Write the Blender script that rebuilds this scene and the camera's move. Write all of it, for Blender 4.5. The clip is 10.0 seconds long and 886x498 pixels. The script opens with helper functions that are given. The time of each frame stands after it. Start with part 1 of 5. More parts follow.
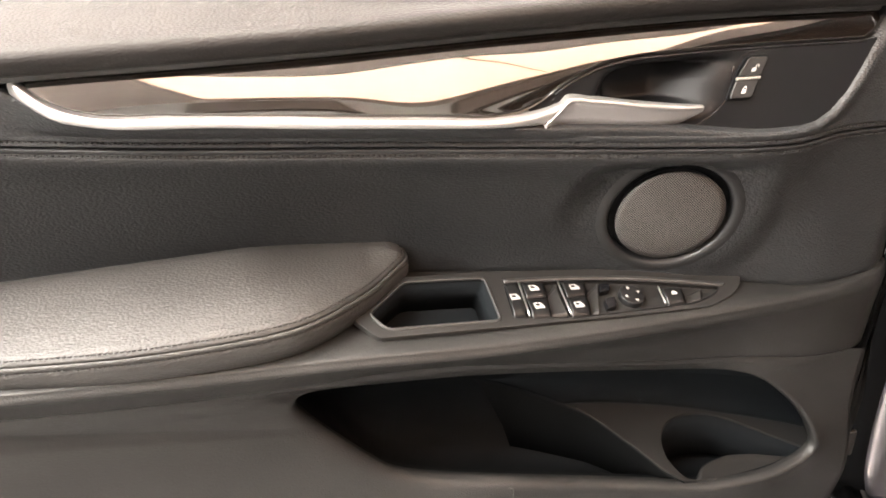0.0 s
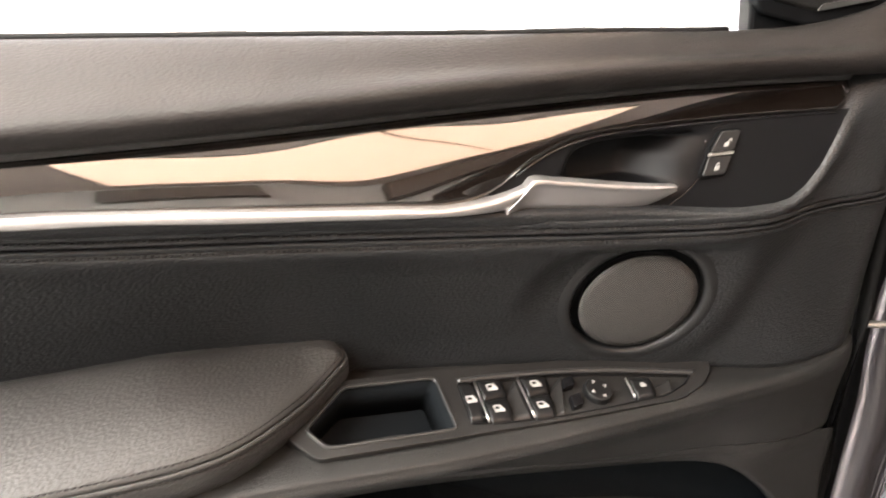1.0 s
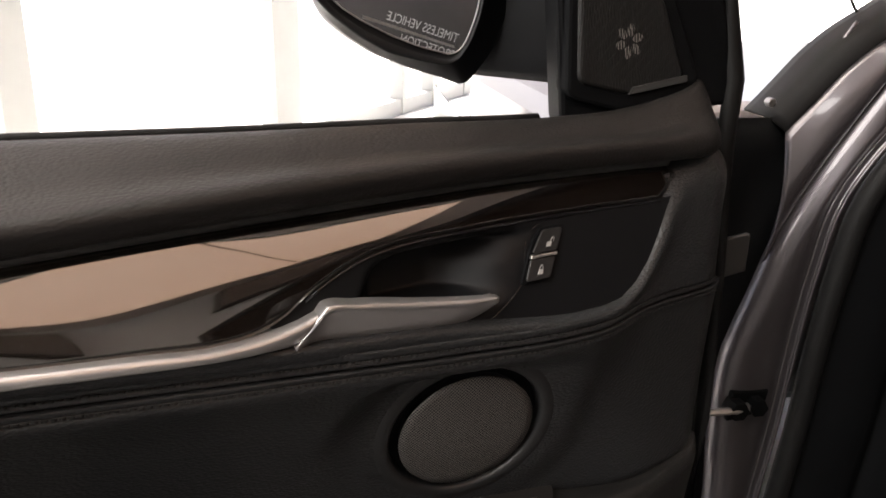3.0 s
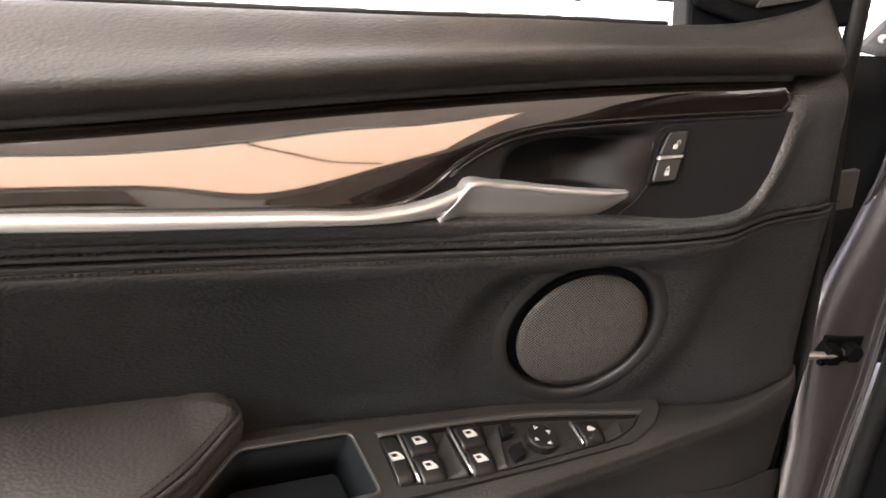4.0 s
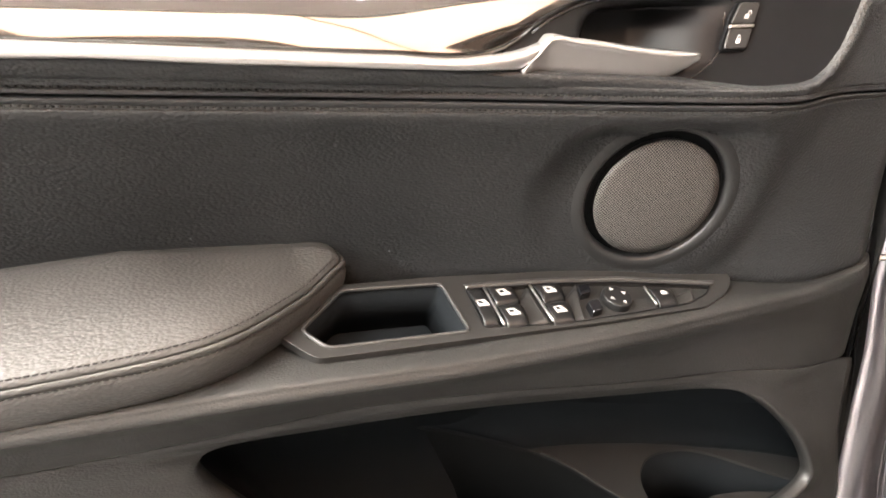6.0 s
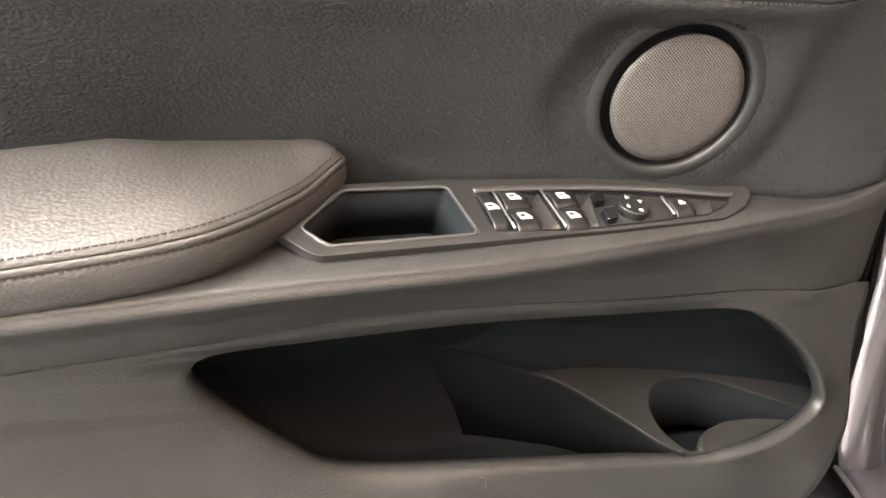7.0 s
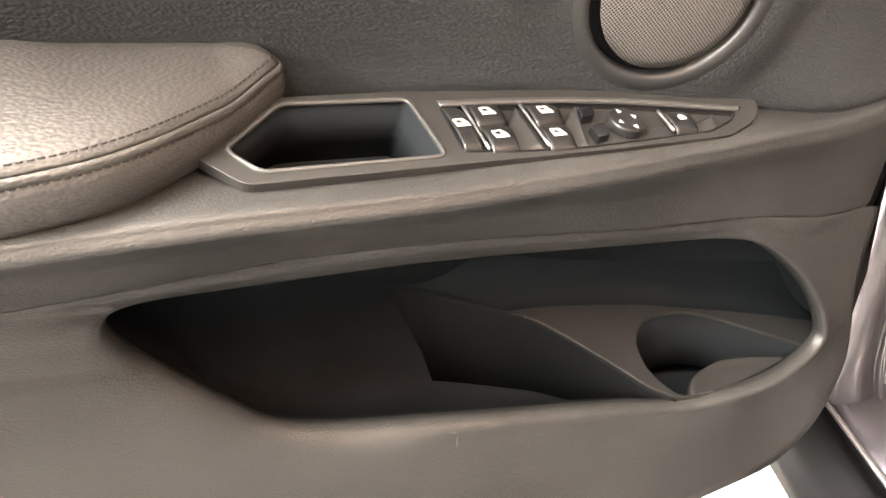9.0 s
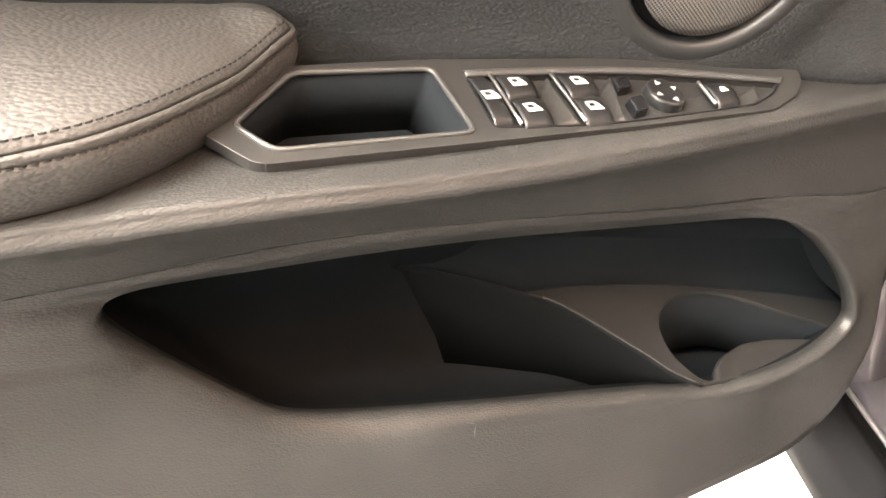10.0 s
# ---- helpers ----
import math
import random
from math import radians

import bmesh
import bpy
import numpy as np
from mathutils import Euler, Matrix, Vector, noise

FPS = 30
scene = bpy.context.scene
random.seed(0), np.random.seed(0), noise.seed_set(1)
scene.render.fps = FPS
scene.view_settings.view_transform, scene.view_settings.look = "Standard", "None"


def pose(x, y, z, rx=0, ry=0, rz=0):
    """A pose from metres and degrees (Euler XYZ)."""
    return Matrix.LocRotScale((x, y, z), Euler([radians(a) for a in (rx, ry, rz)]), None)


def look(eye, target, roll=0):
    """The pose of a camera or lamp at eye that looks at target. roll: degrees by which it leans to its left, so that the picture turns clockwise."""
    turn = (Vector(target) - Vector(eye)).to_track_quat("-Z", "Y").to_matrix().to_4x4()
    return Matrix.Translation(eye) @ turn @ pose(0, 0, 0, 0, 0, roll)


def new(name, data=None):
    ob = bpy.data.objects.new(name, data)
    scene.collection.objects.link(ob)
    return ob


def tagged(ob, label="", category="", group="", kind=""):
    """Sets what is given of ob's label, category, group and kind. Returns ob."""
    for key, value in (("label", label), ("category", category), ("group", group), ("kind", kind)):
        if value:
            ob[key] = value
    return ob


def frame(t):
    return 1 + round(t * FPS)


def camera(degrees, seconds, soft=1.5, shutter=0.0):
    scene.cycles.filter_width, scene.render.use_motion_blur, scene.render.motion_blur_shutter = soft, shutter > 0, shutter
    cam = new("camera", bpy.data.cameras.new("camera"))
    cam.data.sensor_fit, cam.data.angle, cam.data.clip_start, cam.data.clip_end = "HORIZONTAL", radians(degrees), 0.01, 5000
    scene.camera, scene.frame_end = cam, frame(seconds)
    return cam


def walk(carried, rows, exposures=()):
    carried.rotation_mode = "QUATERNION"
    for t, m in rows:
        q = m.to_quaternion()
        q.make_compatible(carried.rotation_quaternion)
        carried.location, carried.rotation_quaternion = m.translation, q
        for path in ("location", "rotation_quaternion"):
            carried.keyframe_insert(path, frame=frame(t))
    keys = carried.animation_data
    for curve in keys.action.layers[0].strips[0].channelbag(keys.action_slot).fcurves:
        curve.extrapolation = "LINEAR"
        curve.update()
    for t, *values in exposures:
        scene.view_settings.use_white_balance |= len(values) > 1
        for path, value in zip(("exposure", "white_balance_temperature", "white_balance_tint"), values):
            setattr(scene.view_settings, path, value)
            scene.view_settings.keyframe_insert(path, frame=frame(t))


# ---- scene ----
cam = camera(57.1, 10.0, 1.6, 0.3)
PATH = [
    (0, (0.028, -0.061, 1.121), (0.481, 1.649, 0.188), -1.4),
    (0.5, (0.03, -0.018, 1.115), (0.516, 1.71, 0.233), -1.5),
    (1, (0.033, 0.045, 1.121), (0.698, 1.73, 0.273), 0.3),
    (1.5, (0.07, 0.075, 1.135), (0.955, 1.701, 0.379), 1.3),
    (2, (0.1, 0.107, 1.143), (1.135, 1.664, 0.433), 1.8),
    (2.2, (0.113, 0.112, 1.145), (1.17, 1.658, 0.443), 1.5),
    (3.3, (0.096, 0.137, 1.089), (1.146, 1.711, 0.439), 0.9),
    (3.5, (0.082, 0.135, 1.081), (1.088, 1.727, 0.408), 1.4),
    (4, (0.043, 0.134, 1.047), (0.997, 1.752, 0.361), 2.1),
    (4.5, (0.021, 0.1, 1.032), (0.905, 1.752, 0.332), 1.5),
    (5, (0.008, 0.069, 1.02), (0.821, 1.757, 0.318), 0.4),
    (5.2, (0.007, 0.063, 1.017), (0.794, 1.76, 0.309), -0.3),
    (6.5, (-0.001, 0.074, 0.957), (0.779, 1.746, 0.183), 0.3),
    (7, (0.0, 0.087, 0.933), (0.782, 1.731, 0.105), 0.7),
    (7.5, (0.008, 0.106, 0.914), (0.788, 1.725, 0.036), 0.8),
    (8, (0.026, 0.133, 0.907), (0.807, 1.723, -0.022), 0.8),
    (8.5, (0.039, 0.147, 0.903), (0.835, 1.711, -0.058), 0.8),
    (9, (0.04, 0.157, 0.895), (0.851, 1.697, -0.09), 1.0),
    (9.5, (0.04, 0.168, 0.891), (0.849, 1.69, -0.123), 1.2),
    (10, (0.041, 0.2, 0.886), (0.851, 1.687, -0.178), 1.8),
]
EXPOSURES = [(t, 4.5 + e, k, m) for t, e, k, m in (
    (0.0, -0.25, 6750, 11), (0.5, -0.55, 6700, 11), (1.0, -0.78, 6600, 10), (1.5, -1.6, 6600, 10), (2.0, -2.6, 6600, 12), (2.8, -2.6, 6600, 12), (3.5, -1.95, 6600, 12), (4.0, -1.1, 6600, 12),
    (4.5, -0.5, 6600, 17), (5.0, -0.28, 6750, 15), (6.5, 0.2, 6650, 9), (7.5, 0.6, 6850, 10), (10.0, 0.78, 7050, 11))]
walk(cam, [(t, look(eye, target, roll)) for t, eye, target, roll in PATH], EXPOSURES)

# ---- daylight ----
world = bpy.data.worlds.new("sky")
scene.world = world
world.use_nodes = True
wn = world.node_tree.nodes
sky = wn.new("ShaderNodeTexSky")
sky.sky_type, sky.sun_disc, sky.sun_elevation, sky.sun_rotation = "NISHITA", False, radians(58), radians(10)
sky.air_density, sky.dust_density, sky.ozone_density = 0.7, 6.0, 0.3
wn["Background"].inputs["Strength"].default_value = 0.15
world.node_tree.links.new(sky.outputs["Color"], wn["Background"].inputs["Color"])
sun = new("sun", bpy.data.lights.new("sun", "SUN"))
sun.data.energy, sun.data.angle, sun.data.color = 4.0, radians(1), (1.0, 0.95, 0.88)
sun.matrix_world = look((0.6, 3.6, 6.0), (0, 0, 0))


# ---- materials ----
def shade(name, color, rough=0.5, metal=0.0, grain=None, bump=0.0, vary=0.15, vscale=6.0, coat=0.0, ior=1.45, spec=0.5):
    """Principled surface with large stains, fine grain and relief. grain: ('leather'|'noise'|'flake', scale)."""
    m = bpy.data.materials.new(name)
    m.use_nodes = True
    nt = m.node_tree
    p = nt.nodes["Principled BSDF"]
    p.inputs["Roughness"].default_value, p.inputs["Metallic"].default_value = rough, metal
    p.inputs["IOR"].default_value, p.inputs["Coat Weight"].default_value, p.inputs["Coat Roughness"].default_value = ior, coat, 0.03
    p.inputs["Specular IOR Level"].default_value = spec
    co = nt.nodes.new("ShaderNodeTexCoord")
    no = nt.nodes.new("ShaderNodeTexNoise")
    no.inputs["Scale"].default_value, no.inputs["Detail"].default_value = vscale, 6
    nt.links.new(co.outputs["Object"], no.inputs["Vector"])
    ramp = nt.nodes.new("ShaderNodeMapRange")
    ramp.inputs["From Min"].default_value, ramp.inputs["From Max"].default_value = 0.3, 0.7
    ramp.inputs["To Min"].default_value, ramp.inputs["To Max"].default_value = 1 - vary, 1 + vary
    nt.links.new(no.outputs["Fac"], ramp.inputs["Value"])
    mix = nt.nodes.new("ShaderNodeVectorMath")
    mix.operation = "SCALE"
    mix.inputs[0].default_value = color
    nt.links.new(ramp.outputs["Result"], mix.inputs["Scale"])
    nt.links.new(mix.outputs["Vector"], p.inputs["Base Color"])
    rr = nt.nodes.new("ShaderNodeMapRange")
    rr.inputs["From Min"].default_value, rr.inputs["From Max"].default_value = 0.3, 0.7
    rr.inputs["To Min"].default_value, rr.inputs["To Max"].default_value = rough * (1 - vary * 0.5), min(1, rough * (1 + vary * 0.5))
    nt.links.new(no.outputs["Fac"], rr.inputs["Value"])
    nt.links.new(rr.outputs["Result"], p.inputs["Roughness"])
    if grain:
        kind, s = grain
        b = nt.nodes.new("ShaderNodeBump")
        b.inputs["Strength"].default_value, b.inputs["Distance"].default_value = bump, 0.0006
        if kind == "leather":
            v = nt.nodes.new("ShaderNodeTexVoronoi")
            v.feature = "SMOOTH_F1"
            v.inputs["Scale"].default_value, v.inputs["Smoothness"].default_value, v.inputs["Randomness"].default_value = s, 0.3, 1.0
            warp = nt.nodes.new("ShaderNodeTexNoise")
            warp.inputs["Scale"].default_value = s * 0.35
            add = nt.nodes.new("ShaderNodeVectorMath")
            add.operation = "MULTIPLY_ADD"
            add.inputs[1].default_value = (0.0007, 0.0007, 0.0007)
            nt.links.new(co.outputs["Object"], warp.inputs["Vector"])
            nt.links.new(warp.outputs["Color"], add.inputs[0])
            nt.links.new(co.outputs["Object"], add.inputs[2])
            pull = nt.nodes.new("ShaderNodeMapping")
            pull.inputs["Scale"].default_value = (0.62, 1.0, 1.0)
            nt.links.new(add.outputs["Vector"], pull.inputs["Vector"])
            nt.links.new(pull.outputs["Vector"], v.inputs["Vector"])
            inv = nt.nodes.new("ShaderNodeMath")
            inv.operation = "MULTIPLY"
            inv.inputs[1].default_value = -1.6
            nt.links.new(v.outputs["Distance"], inv.inputs[0])
            nt.links.new(inv.outputs["Value"], b.inputs["Height"])
        else:
            n2 = nt.nodes.new("ShaderNodeTexNoise")
            n2.inputs["Scale"].default_value, n2.inputs["Detail"].default_value = s, 3
            nt.links.new(co.outputs["Object"], n2.inputs["Vector"])
            nt.links.new(n2.outputs["Fac"], b.inputs["Height"])
        nt.links.new(b.outputs["Normal"], p.inputs["Normal"])
    return m


LEATHER = shade("black_leather", (0.0185, 0.0193, 0.0203), 0.42, grain=("leather", 560), bump=0.6, spec=0.45, vary=0.12)
COLLAR = shade("smooth_black_skin", (0.0165, 0.0168, 0.0172), 0.40, grain=("leather", 900), bump=0.12, spec=0.45, vary=0.08)
PADSKIN = shade("pad_skin", (0.0100, 0.0088, 0.0083), 0.50, grain=("leather", 560), bump=0.3, spec=0.3, vary=0.12)
ARMSKIN = shade("armrest_leather", (0.030, 0.0285, 0.0270), 0.52, grain=("leather", 560), bump=0.45, spec=0.6, vary=0.15)
LOWER = shade("lower_plastic", (0.0175, 0.0172, 0.0168), 0.46, grain=("leather", 800), bump=0.3, spec=0.45, vary=0.18, vscale=9)
PLASTIC = shade("satin_plastic", (0.0042, 0.0044, 0.0050), 0.45, grain=("noise", 1500), bump=0.10, spec=0.22)
PANEL = shade("grained_panel_plastic", (0.016, 0.0155, 0.0150), 0.40, grain=("noise", 1500), bump=0.12)
DARK = shade("matt_black_plastic", (0.0034, 0.0037, 0.0041), 0.6, grain=("noise", 900), bump=0.2, spec=0.07)
# next two are darker than the pocket plastic: recess shade put into the colour
SHADED_LINER = shade("shaded_lining", (0.0063, 0.0077, 0.0090), 0.8, grain=("noise", 900), bump=0.2, spec=0.10)
SHADED_SIDE = shade("shaded_shelf_side", (0.0052, 0.0056, 0.0059), 0.9, grain=("noise", 1400), bump=0.3, spec=0.05)
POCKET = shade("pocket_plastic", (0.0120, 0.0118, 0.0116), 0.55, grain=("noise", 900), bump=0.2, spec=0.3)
RIB = shade("black_sill_plastic", (0.0008, 0.0008, 0.0008), 0.6, grain=("noise", 900), bump=0.1, spec=0.08)
SWITCH = shade("switch_plastic", (0.0075, 0.0075, 0.0078), 0.42, grain=("noise", 1800), bump=0.1)
RUBBER = shade("black_rubber", (0.006, 0.006, 0.006), 0.6, grain=("noise", 400), bump=0.2, spec=0.2)
CHROME = shade("satin_chrome", (0.48, 0.47, 0.465), 0.33, metal=0.85, grain=("noise", 2500), bump=0.04, vary=0.05)
BRIGHT = shade("bright_chrome", (0.75, 0.74, 0.73), 0.28, metal=1.0, vary=0.04)
GLOSS = shade("gloss_black", (0.006, 0.006, 0.007), 0.06, vary=0.1, ior=1.5)
LIP = shade("grey_satin_lip", (0.032, 0.0315, 0.031), 0.38, vary=0.05)
PAINT = shade("grey_metallic_paint", (0.095, 0.087, 0.093), 0.34, metal=0.75, grain=("noise", 2200), bump=0.04, coat=0.7, vary=0.08)
WHITE = shade("white_print", (0.36, 0.355, 0.345), 0.5, vary=0.03)
THREAD = shade("black_thread", (0.012, 0.0118, 0.0115), 0.85, vary=0.1, spec=0.15)
STEEL = shade("dull_steel", (0.30, 0.29, 0.28), 0.4, metal=0.9, vary=0.2, vscale=60)


def wood_material():
    m = shade("dark_lacquered_wood", (0.05, 0.036, 0.028), 0.035, ior=2.2)
    nt = m.node_tree
    p = nt.nodes["Principled BSDF"]
    co = nt.nodes.new("ShaderNodeTexCoord")
    mp = nt.nodes.new("ShaderNodeMapping")
    mp.inputs["Scale"].default_value = (5, 60, 170)
    no = nt.nodes.new("ShaderNodeTexNoise")
    no.inputs["Scale"].default_value, no.inputs["Detail"].default_value, no.inputs["Distortion"].default_value = 2.2, 8, 1.2
    nt.links.new(co.outputs["Object"], mp.inputs["Vector"])
    nt.links.new(mp.outputs["Vector"], no.inputs["Vector"])
    r = nt.nodes.new("ShaderNodeValToRGB")
    r.color_ramp.elements[0].position, r.color_ramp.elements[0].color = 0.34, (0.0035, 0.0024, 0.0018, 1)
    r.color_ramp.elements[1].position, r.color_ramp.elements[1].color = 0.70, (0.010, 0.0072, 0.0058, 1)
    nt.links.new(no.outputs["Fac"], r.inputs["Fac"])
    nt.links.new(r.outputs["Color"], p.inputs["Base Color"])
    for link in list(p.inputs["Roughness"].links):
        nt.links.remove(link)
    p.inputs["Roughness"].default_value = 0.035
    return m


def grille_material(name, color, scale):
    """Perforated sheet: round dark holes in staggered rows."""
    m = shade(name, color, 0.45, metal=0.2, vary=0.06)
    nt = m.node_tree
    p = nt.nodes["Principled BSDF"]
    co = nt.nodes.new("ShaderNodeTexCoord")
    mp = nt.nodes.new("ShaderNodeMapping")
    mp.inputs["Rotation"].default_value = (0, 0, radians(45))
    mp.inputs["Scale"].default_value = (scale, scale, 0)
    v = nt.nodes.new("ShaderNodeTexVoronoi")
    v.voronoi_dimensions = "2D"
    v.inputs["Scale"].default_value, v.inputs["Randomness"].default_value = 1.0, 0.0
    nt.links.new(co.outputs["Object"], mp.inputs["Vector"])
    nt.links.new(mp.outputs["Vector"], v.inputs["Vector"])
    st = nt.nodes.new("ShaderNodeMapRange")
    st.inputs["From Min"].default_value, st.inputs["From Max"].default_value = 0.37, 0.44
    nt.links.new(v.outputs["Distance"], st.inputs["Value"])
    mx = nt.nodes.new("ShaderNodeMix")
    mx.data_type = "RGBA"
    mx.inputs["A"].default_value, mx.inputs["B"].default_value = (0.004, 0.004, 0.004, 1), (*color, 1)
    nt.links.new(st.outputs["Result"], mx.inputs["Factor"])
    nt.links.new(mx.outputs["Result"], p.inputs["Base Color"])
    b = nt.nodes.new("ShaderNodeBump")
    b.inputs["Strength"].default_value, b.inputs["Distance"].default_value = 0.5, 0.0005
    nt.links.new(st.outputs["Result"], b.inputs["Height"])
    nt.links.new(b.outputs["Normal"], p.inputs["Normal"])
    return m


def glow(name, color, strength):
    m = bpy.data.materials.new(name)
    m.use_nodes = True
    p = m.node_tree.nodes["Principled BSDF"]
    p.inputs["Base Color"].default_value = (0.8, 0.8, 0.8, 1)
    p.inputs["Emission Color"].default_value, p.inputs["Emission Strength"].default_value = (*color, 1), strength
    return m


WOOD = wood_material()
GRILLE = grille_material("grey_perforated_grille", (0.135, 0.127, 0.120), 540)
GRILLE2 = grille_material("black_perforated_grille", (0.006, 0.0058, 0.0056), 520)
FLOORM = shade("pale_floor_coating", (0.72, 0.72, 0.70), 0.3, grain=("noise", 60), bump=0.05, vary=0.06, vscale=1.2)
DIMFLOOR = shade("dim_unseen_floor", (0.13, 0.125, 0.12), 0.45, grain=("noise", 60), bump=0.1, vary=0.15, vscale=1.5)
ASPHALT = shade("pale_paving", (0.55, 0.54, 0.52), 0.85, grain=("noise", 40), bump=0.5, vary=0.2, vscale=0.8)
CREAM = shade("pale_wall_paint", (0.28, 0.275, 0.265), 0.8, grain=("noise", 120), bump=0.2, vary=0.06, vscale=1.5)
CEIL = shade("brown_grey_ceiling", (0.46, 0.395, 0.36), 0.8, grain=("noise", 80), bump=0.2, vary=0.1, vscale=2)
FRONT = shade("white_painted_aluminium", (0.38, 0.395, 0.385), 0.5, vary=0.04)
ALU = shade("white_aluminium", (0.22, 0.235, 0.23), 0.5, vary=0.04)
MIRROR = shade("mirror_silver", (0.85, 0.87, 0.9), 0.01, metal=1.0, vary=0.0)
FURN = shade("dark_furniture", (0.03, 0.026, 0.024), 0.5, vary=0.3, vscale=3)


# ---- mesh helpers ----
def spline(knots):
    """Smooth curve through knots (x, values...), straight beyond its ends."""
    k = np.array(knots, float)
    x, v = k[:, 0], k[:, 1:]
    d = np.gradient(v, x, axis=0) if len(x) > 2 else np.repeat((v[1:] - v[:1]) / (x[1] - x[0]), 2, axis=0)

    def f(q):
        if q <= x[0]:
            return v[0] + d[0] * (q - x[0])
        if q >= x[-1]:
            return v[-1] + d[-1] * (q - x[-1])
        i = int(np.searchsorted(x, q) - 1)
        h = x[i + 1] - x[i]
        s = (q - x[i]) / h
        return ((2 * s**3 - 3 * s**2 + 1) * v[i] + (s**3 - 2 * s**2 + s) * h * d[i] + (-2 * s**3 + 3 * s**2) * v[i + 1] + (s**3 - s**2) * h * d[i + 1])

    return f


def resample(pts, n, closed=False):
    """n points along a smooth curve through pts (Catmull-Rom)."""
    p = np.array(pts, float)
    if closed:
        p = np.vstack([p[-1:], p, p[:2]])
        m = len(pts)
    else:
        p = np.vstack([2 * p[:1] - p[1:2], p, 2 * p[-1:] - p[-2:-1]])
        m = len(pts) - 1
    out = []
    for j in range(n):
        s = m * j / (n if closed else n - 1)
        i = min(int(s), m - 1)
        u = s - i
        a, b, c, d = p[i], p[i + 1], p[i + 2], p[i + 3]
        out.append(0.5 * (2 * b + (c - a) * u + (2 * a - 5 * b + 4 * c - d) * u**2 + (3 * b - a - 3 * c + d) * u**3))
    return np.array(out)


def round_poly(poly, r, n=5):
    """Corners of a closed 2D outline rounded by r."""
    out, m = [], len(poly)
    p = [Vector(q) for q in poly]
    for i in range(m):
        a, b, c = p[i - 1], p[i], p[(i + 1) % m]
        e1, e2 = (a - b), (c - b)
        k = min(r, e1.length * 0.45, e2.length * 0.45)
        s, t = b + e1.normalized() * k, b + e2.normalized() * k
        for j in range(n + 1):
            w = j / n
            out.append(tuple(s * (1 - w) ** 2 + b * 2 * w * (1 - w) + t * w * w))
    return out


def thing(name, label, category, place=(0, 0, 0), group="", kind=""):
    ob = new(name)
    ob.location = place
    return tagged(ob, label, category, group, kind)


def part(name, verts, faces, material, parent=None, label="", smooth=True, solid=0.0, bevel=0.0):
    me = bpy.data.meshes.new(name)
    me.from_pydata([tuple(map(float, v)) for v in verts], [], faces)
    bm = bmesh.new()
    bm.from_mesh(me)
    bmesh.ops.remove_doubles(bm, verts=bm.verts, dist=1e-6)
    bmesh.ops.recalc_face_normals(bm, faces=bm.faces)
    for f in bm.faces:
        f.smooth = smooth
    bm.to_mesh(me)
    bm.free()
    me.materials.append(material)
    ob = new(name, me)
    if parent:
        ob.parent = parent
        ob.matrix_parent_inverse = Matrix.Translation(parent.matrix_basis.translation).inverted() if parent.type == "EMPTY" else Matrix()
    if solid:
        mod = ob.modifiers.new("thickness", "SOLIDIFY")
        mod.thickness, mod.offset = solid, 0.0
    if bevel:
        mod = ob.modifiers.new("edge", "BEVEL")
        mod.width, mod.segments, mod.limit_method, mod.angle_limit = bevel, 2, "ANGLE", radians(40)
    return tagged(ob, label) if label else ob


def grid_faces(nu, nv, wrap_u=False, wrap_v=False):
    f = []
    for i in range(nu if wrap_u else nu - 1):
        for j in range(nv if wrap_v else nv - 1):
            a, b = (i + 1) % nu, (j + 1) % nv
            f.append((i * nv + j, a * nv + j, a * nv + b, i * nv + b))
    return f


def loft(name, rows, material, parent, label="", solid=0.003, wrap_u=False, wrap_v=False, caps=False):
    nu, nv = len(rows), len(rows[0])
    faces = grid_faces(nu, nv, wrap_u, wrap_v)
    if caps:
        faces += [tuple(range(nv)), tuple(range((nu - 1) * nv, nu * nv))]
    return part(name, [p for r in rows for p in r], faces, material, parent, label, solid=solid)


def tube(name, path, r, material, parent, label="", closed=False, flat=1.0):
    """A round bead swept along a path."""
    p = [Vector(q) for q in path]
    rows, m = [], len(p)
    for i in range(m):
        a, b = (p[i - 1], p[(i + 1) % m]) if closed else (p[max(i - 1, 0)], p[min(i + 1, m - 1)])
        t = (b - a).normalized()
        side = t.cross(Vector((0, 0, 1)))
        side = side.normalized() if side.length > 1e-4 else Vector((1, 0, 0))
        up = side.cross(t)
        rows.append([p[i] + side * r * math.cos(q) + up * r * flat * math.sin(q) for q in [k * math.pi / 4 for k in range(8)]])
    return loft(name, rows, material, parent, label, solid=0, wrap_u=closed, wrap_v=True, caps=not closed)


def prism(name, poly, place, h0, h1, material, parent, label="", bevel=0.0008, inset=0.0):
    """A closed outline raised from h0 to h1; place(x, y, h) maps into the world."""
    n = len(poly)
    cx, cy = sum(p[0] for p in poly) / n, sum(p[1] for p in poly) / n
    k = 1 - inset
    verts = [place(x, y, h0) for x, y in poly] + [place(cx + (x - cx) * k, cy + (y - cy) * k, h1) for x, y in poly]
    faces = [tuple(range(n)), tuple(range(n, 2 * n))] + [(i, (i + 1) % n, n + (i + 1) % n, n + i) for i in range(n)]
    return part(name, verts, faces, material, parent, label, smooth=False, bevel=bevel)


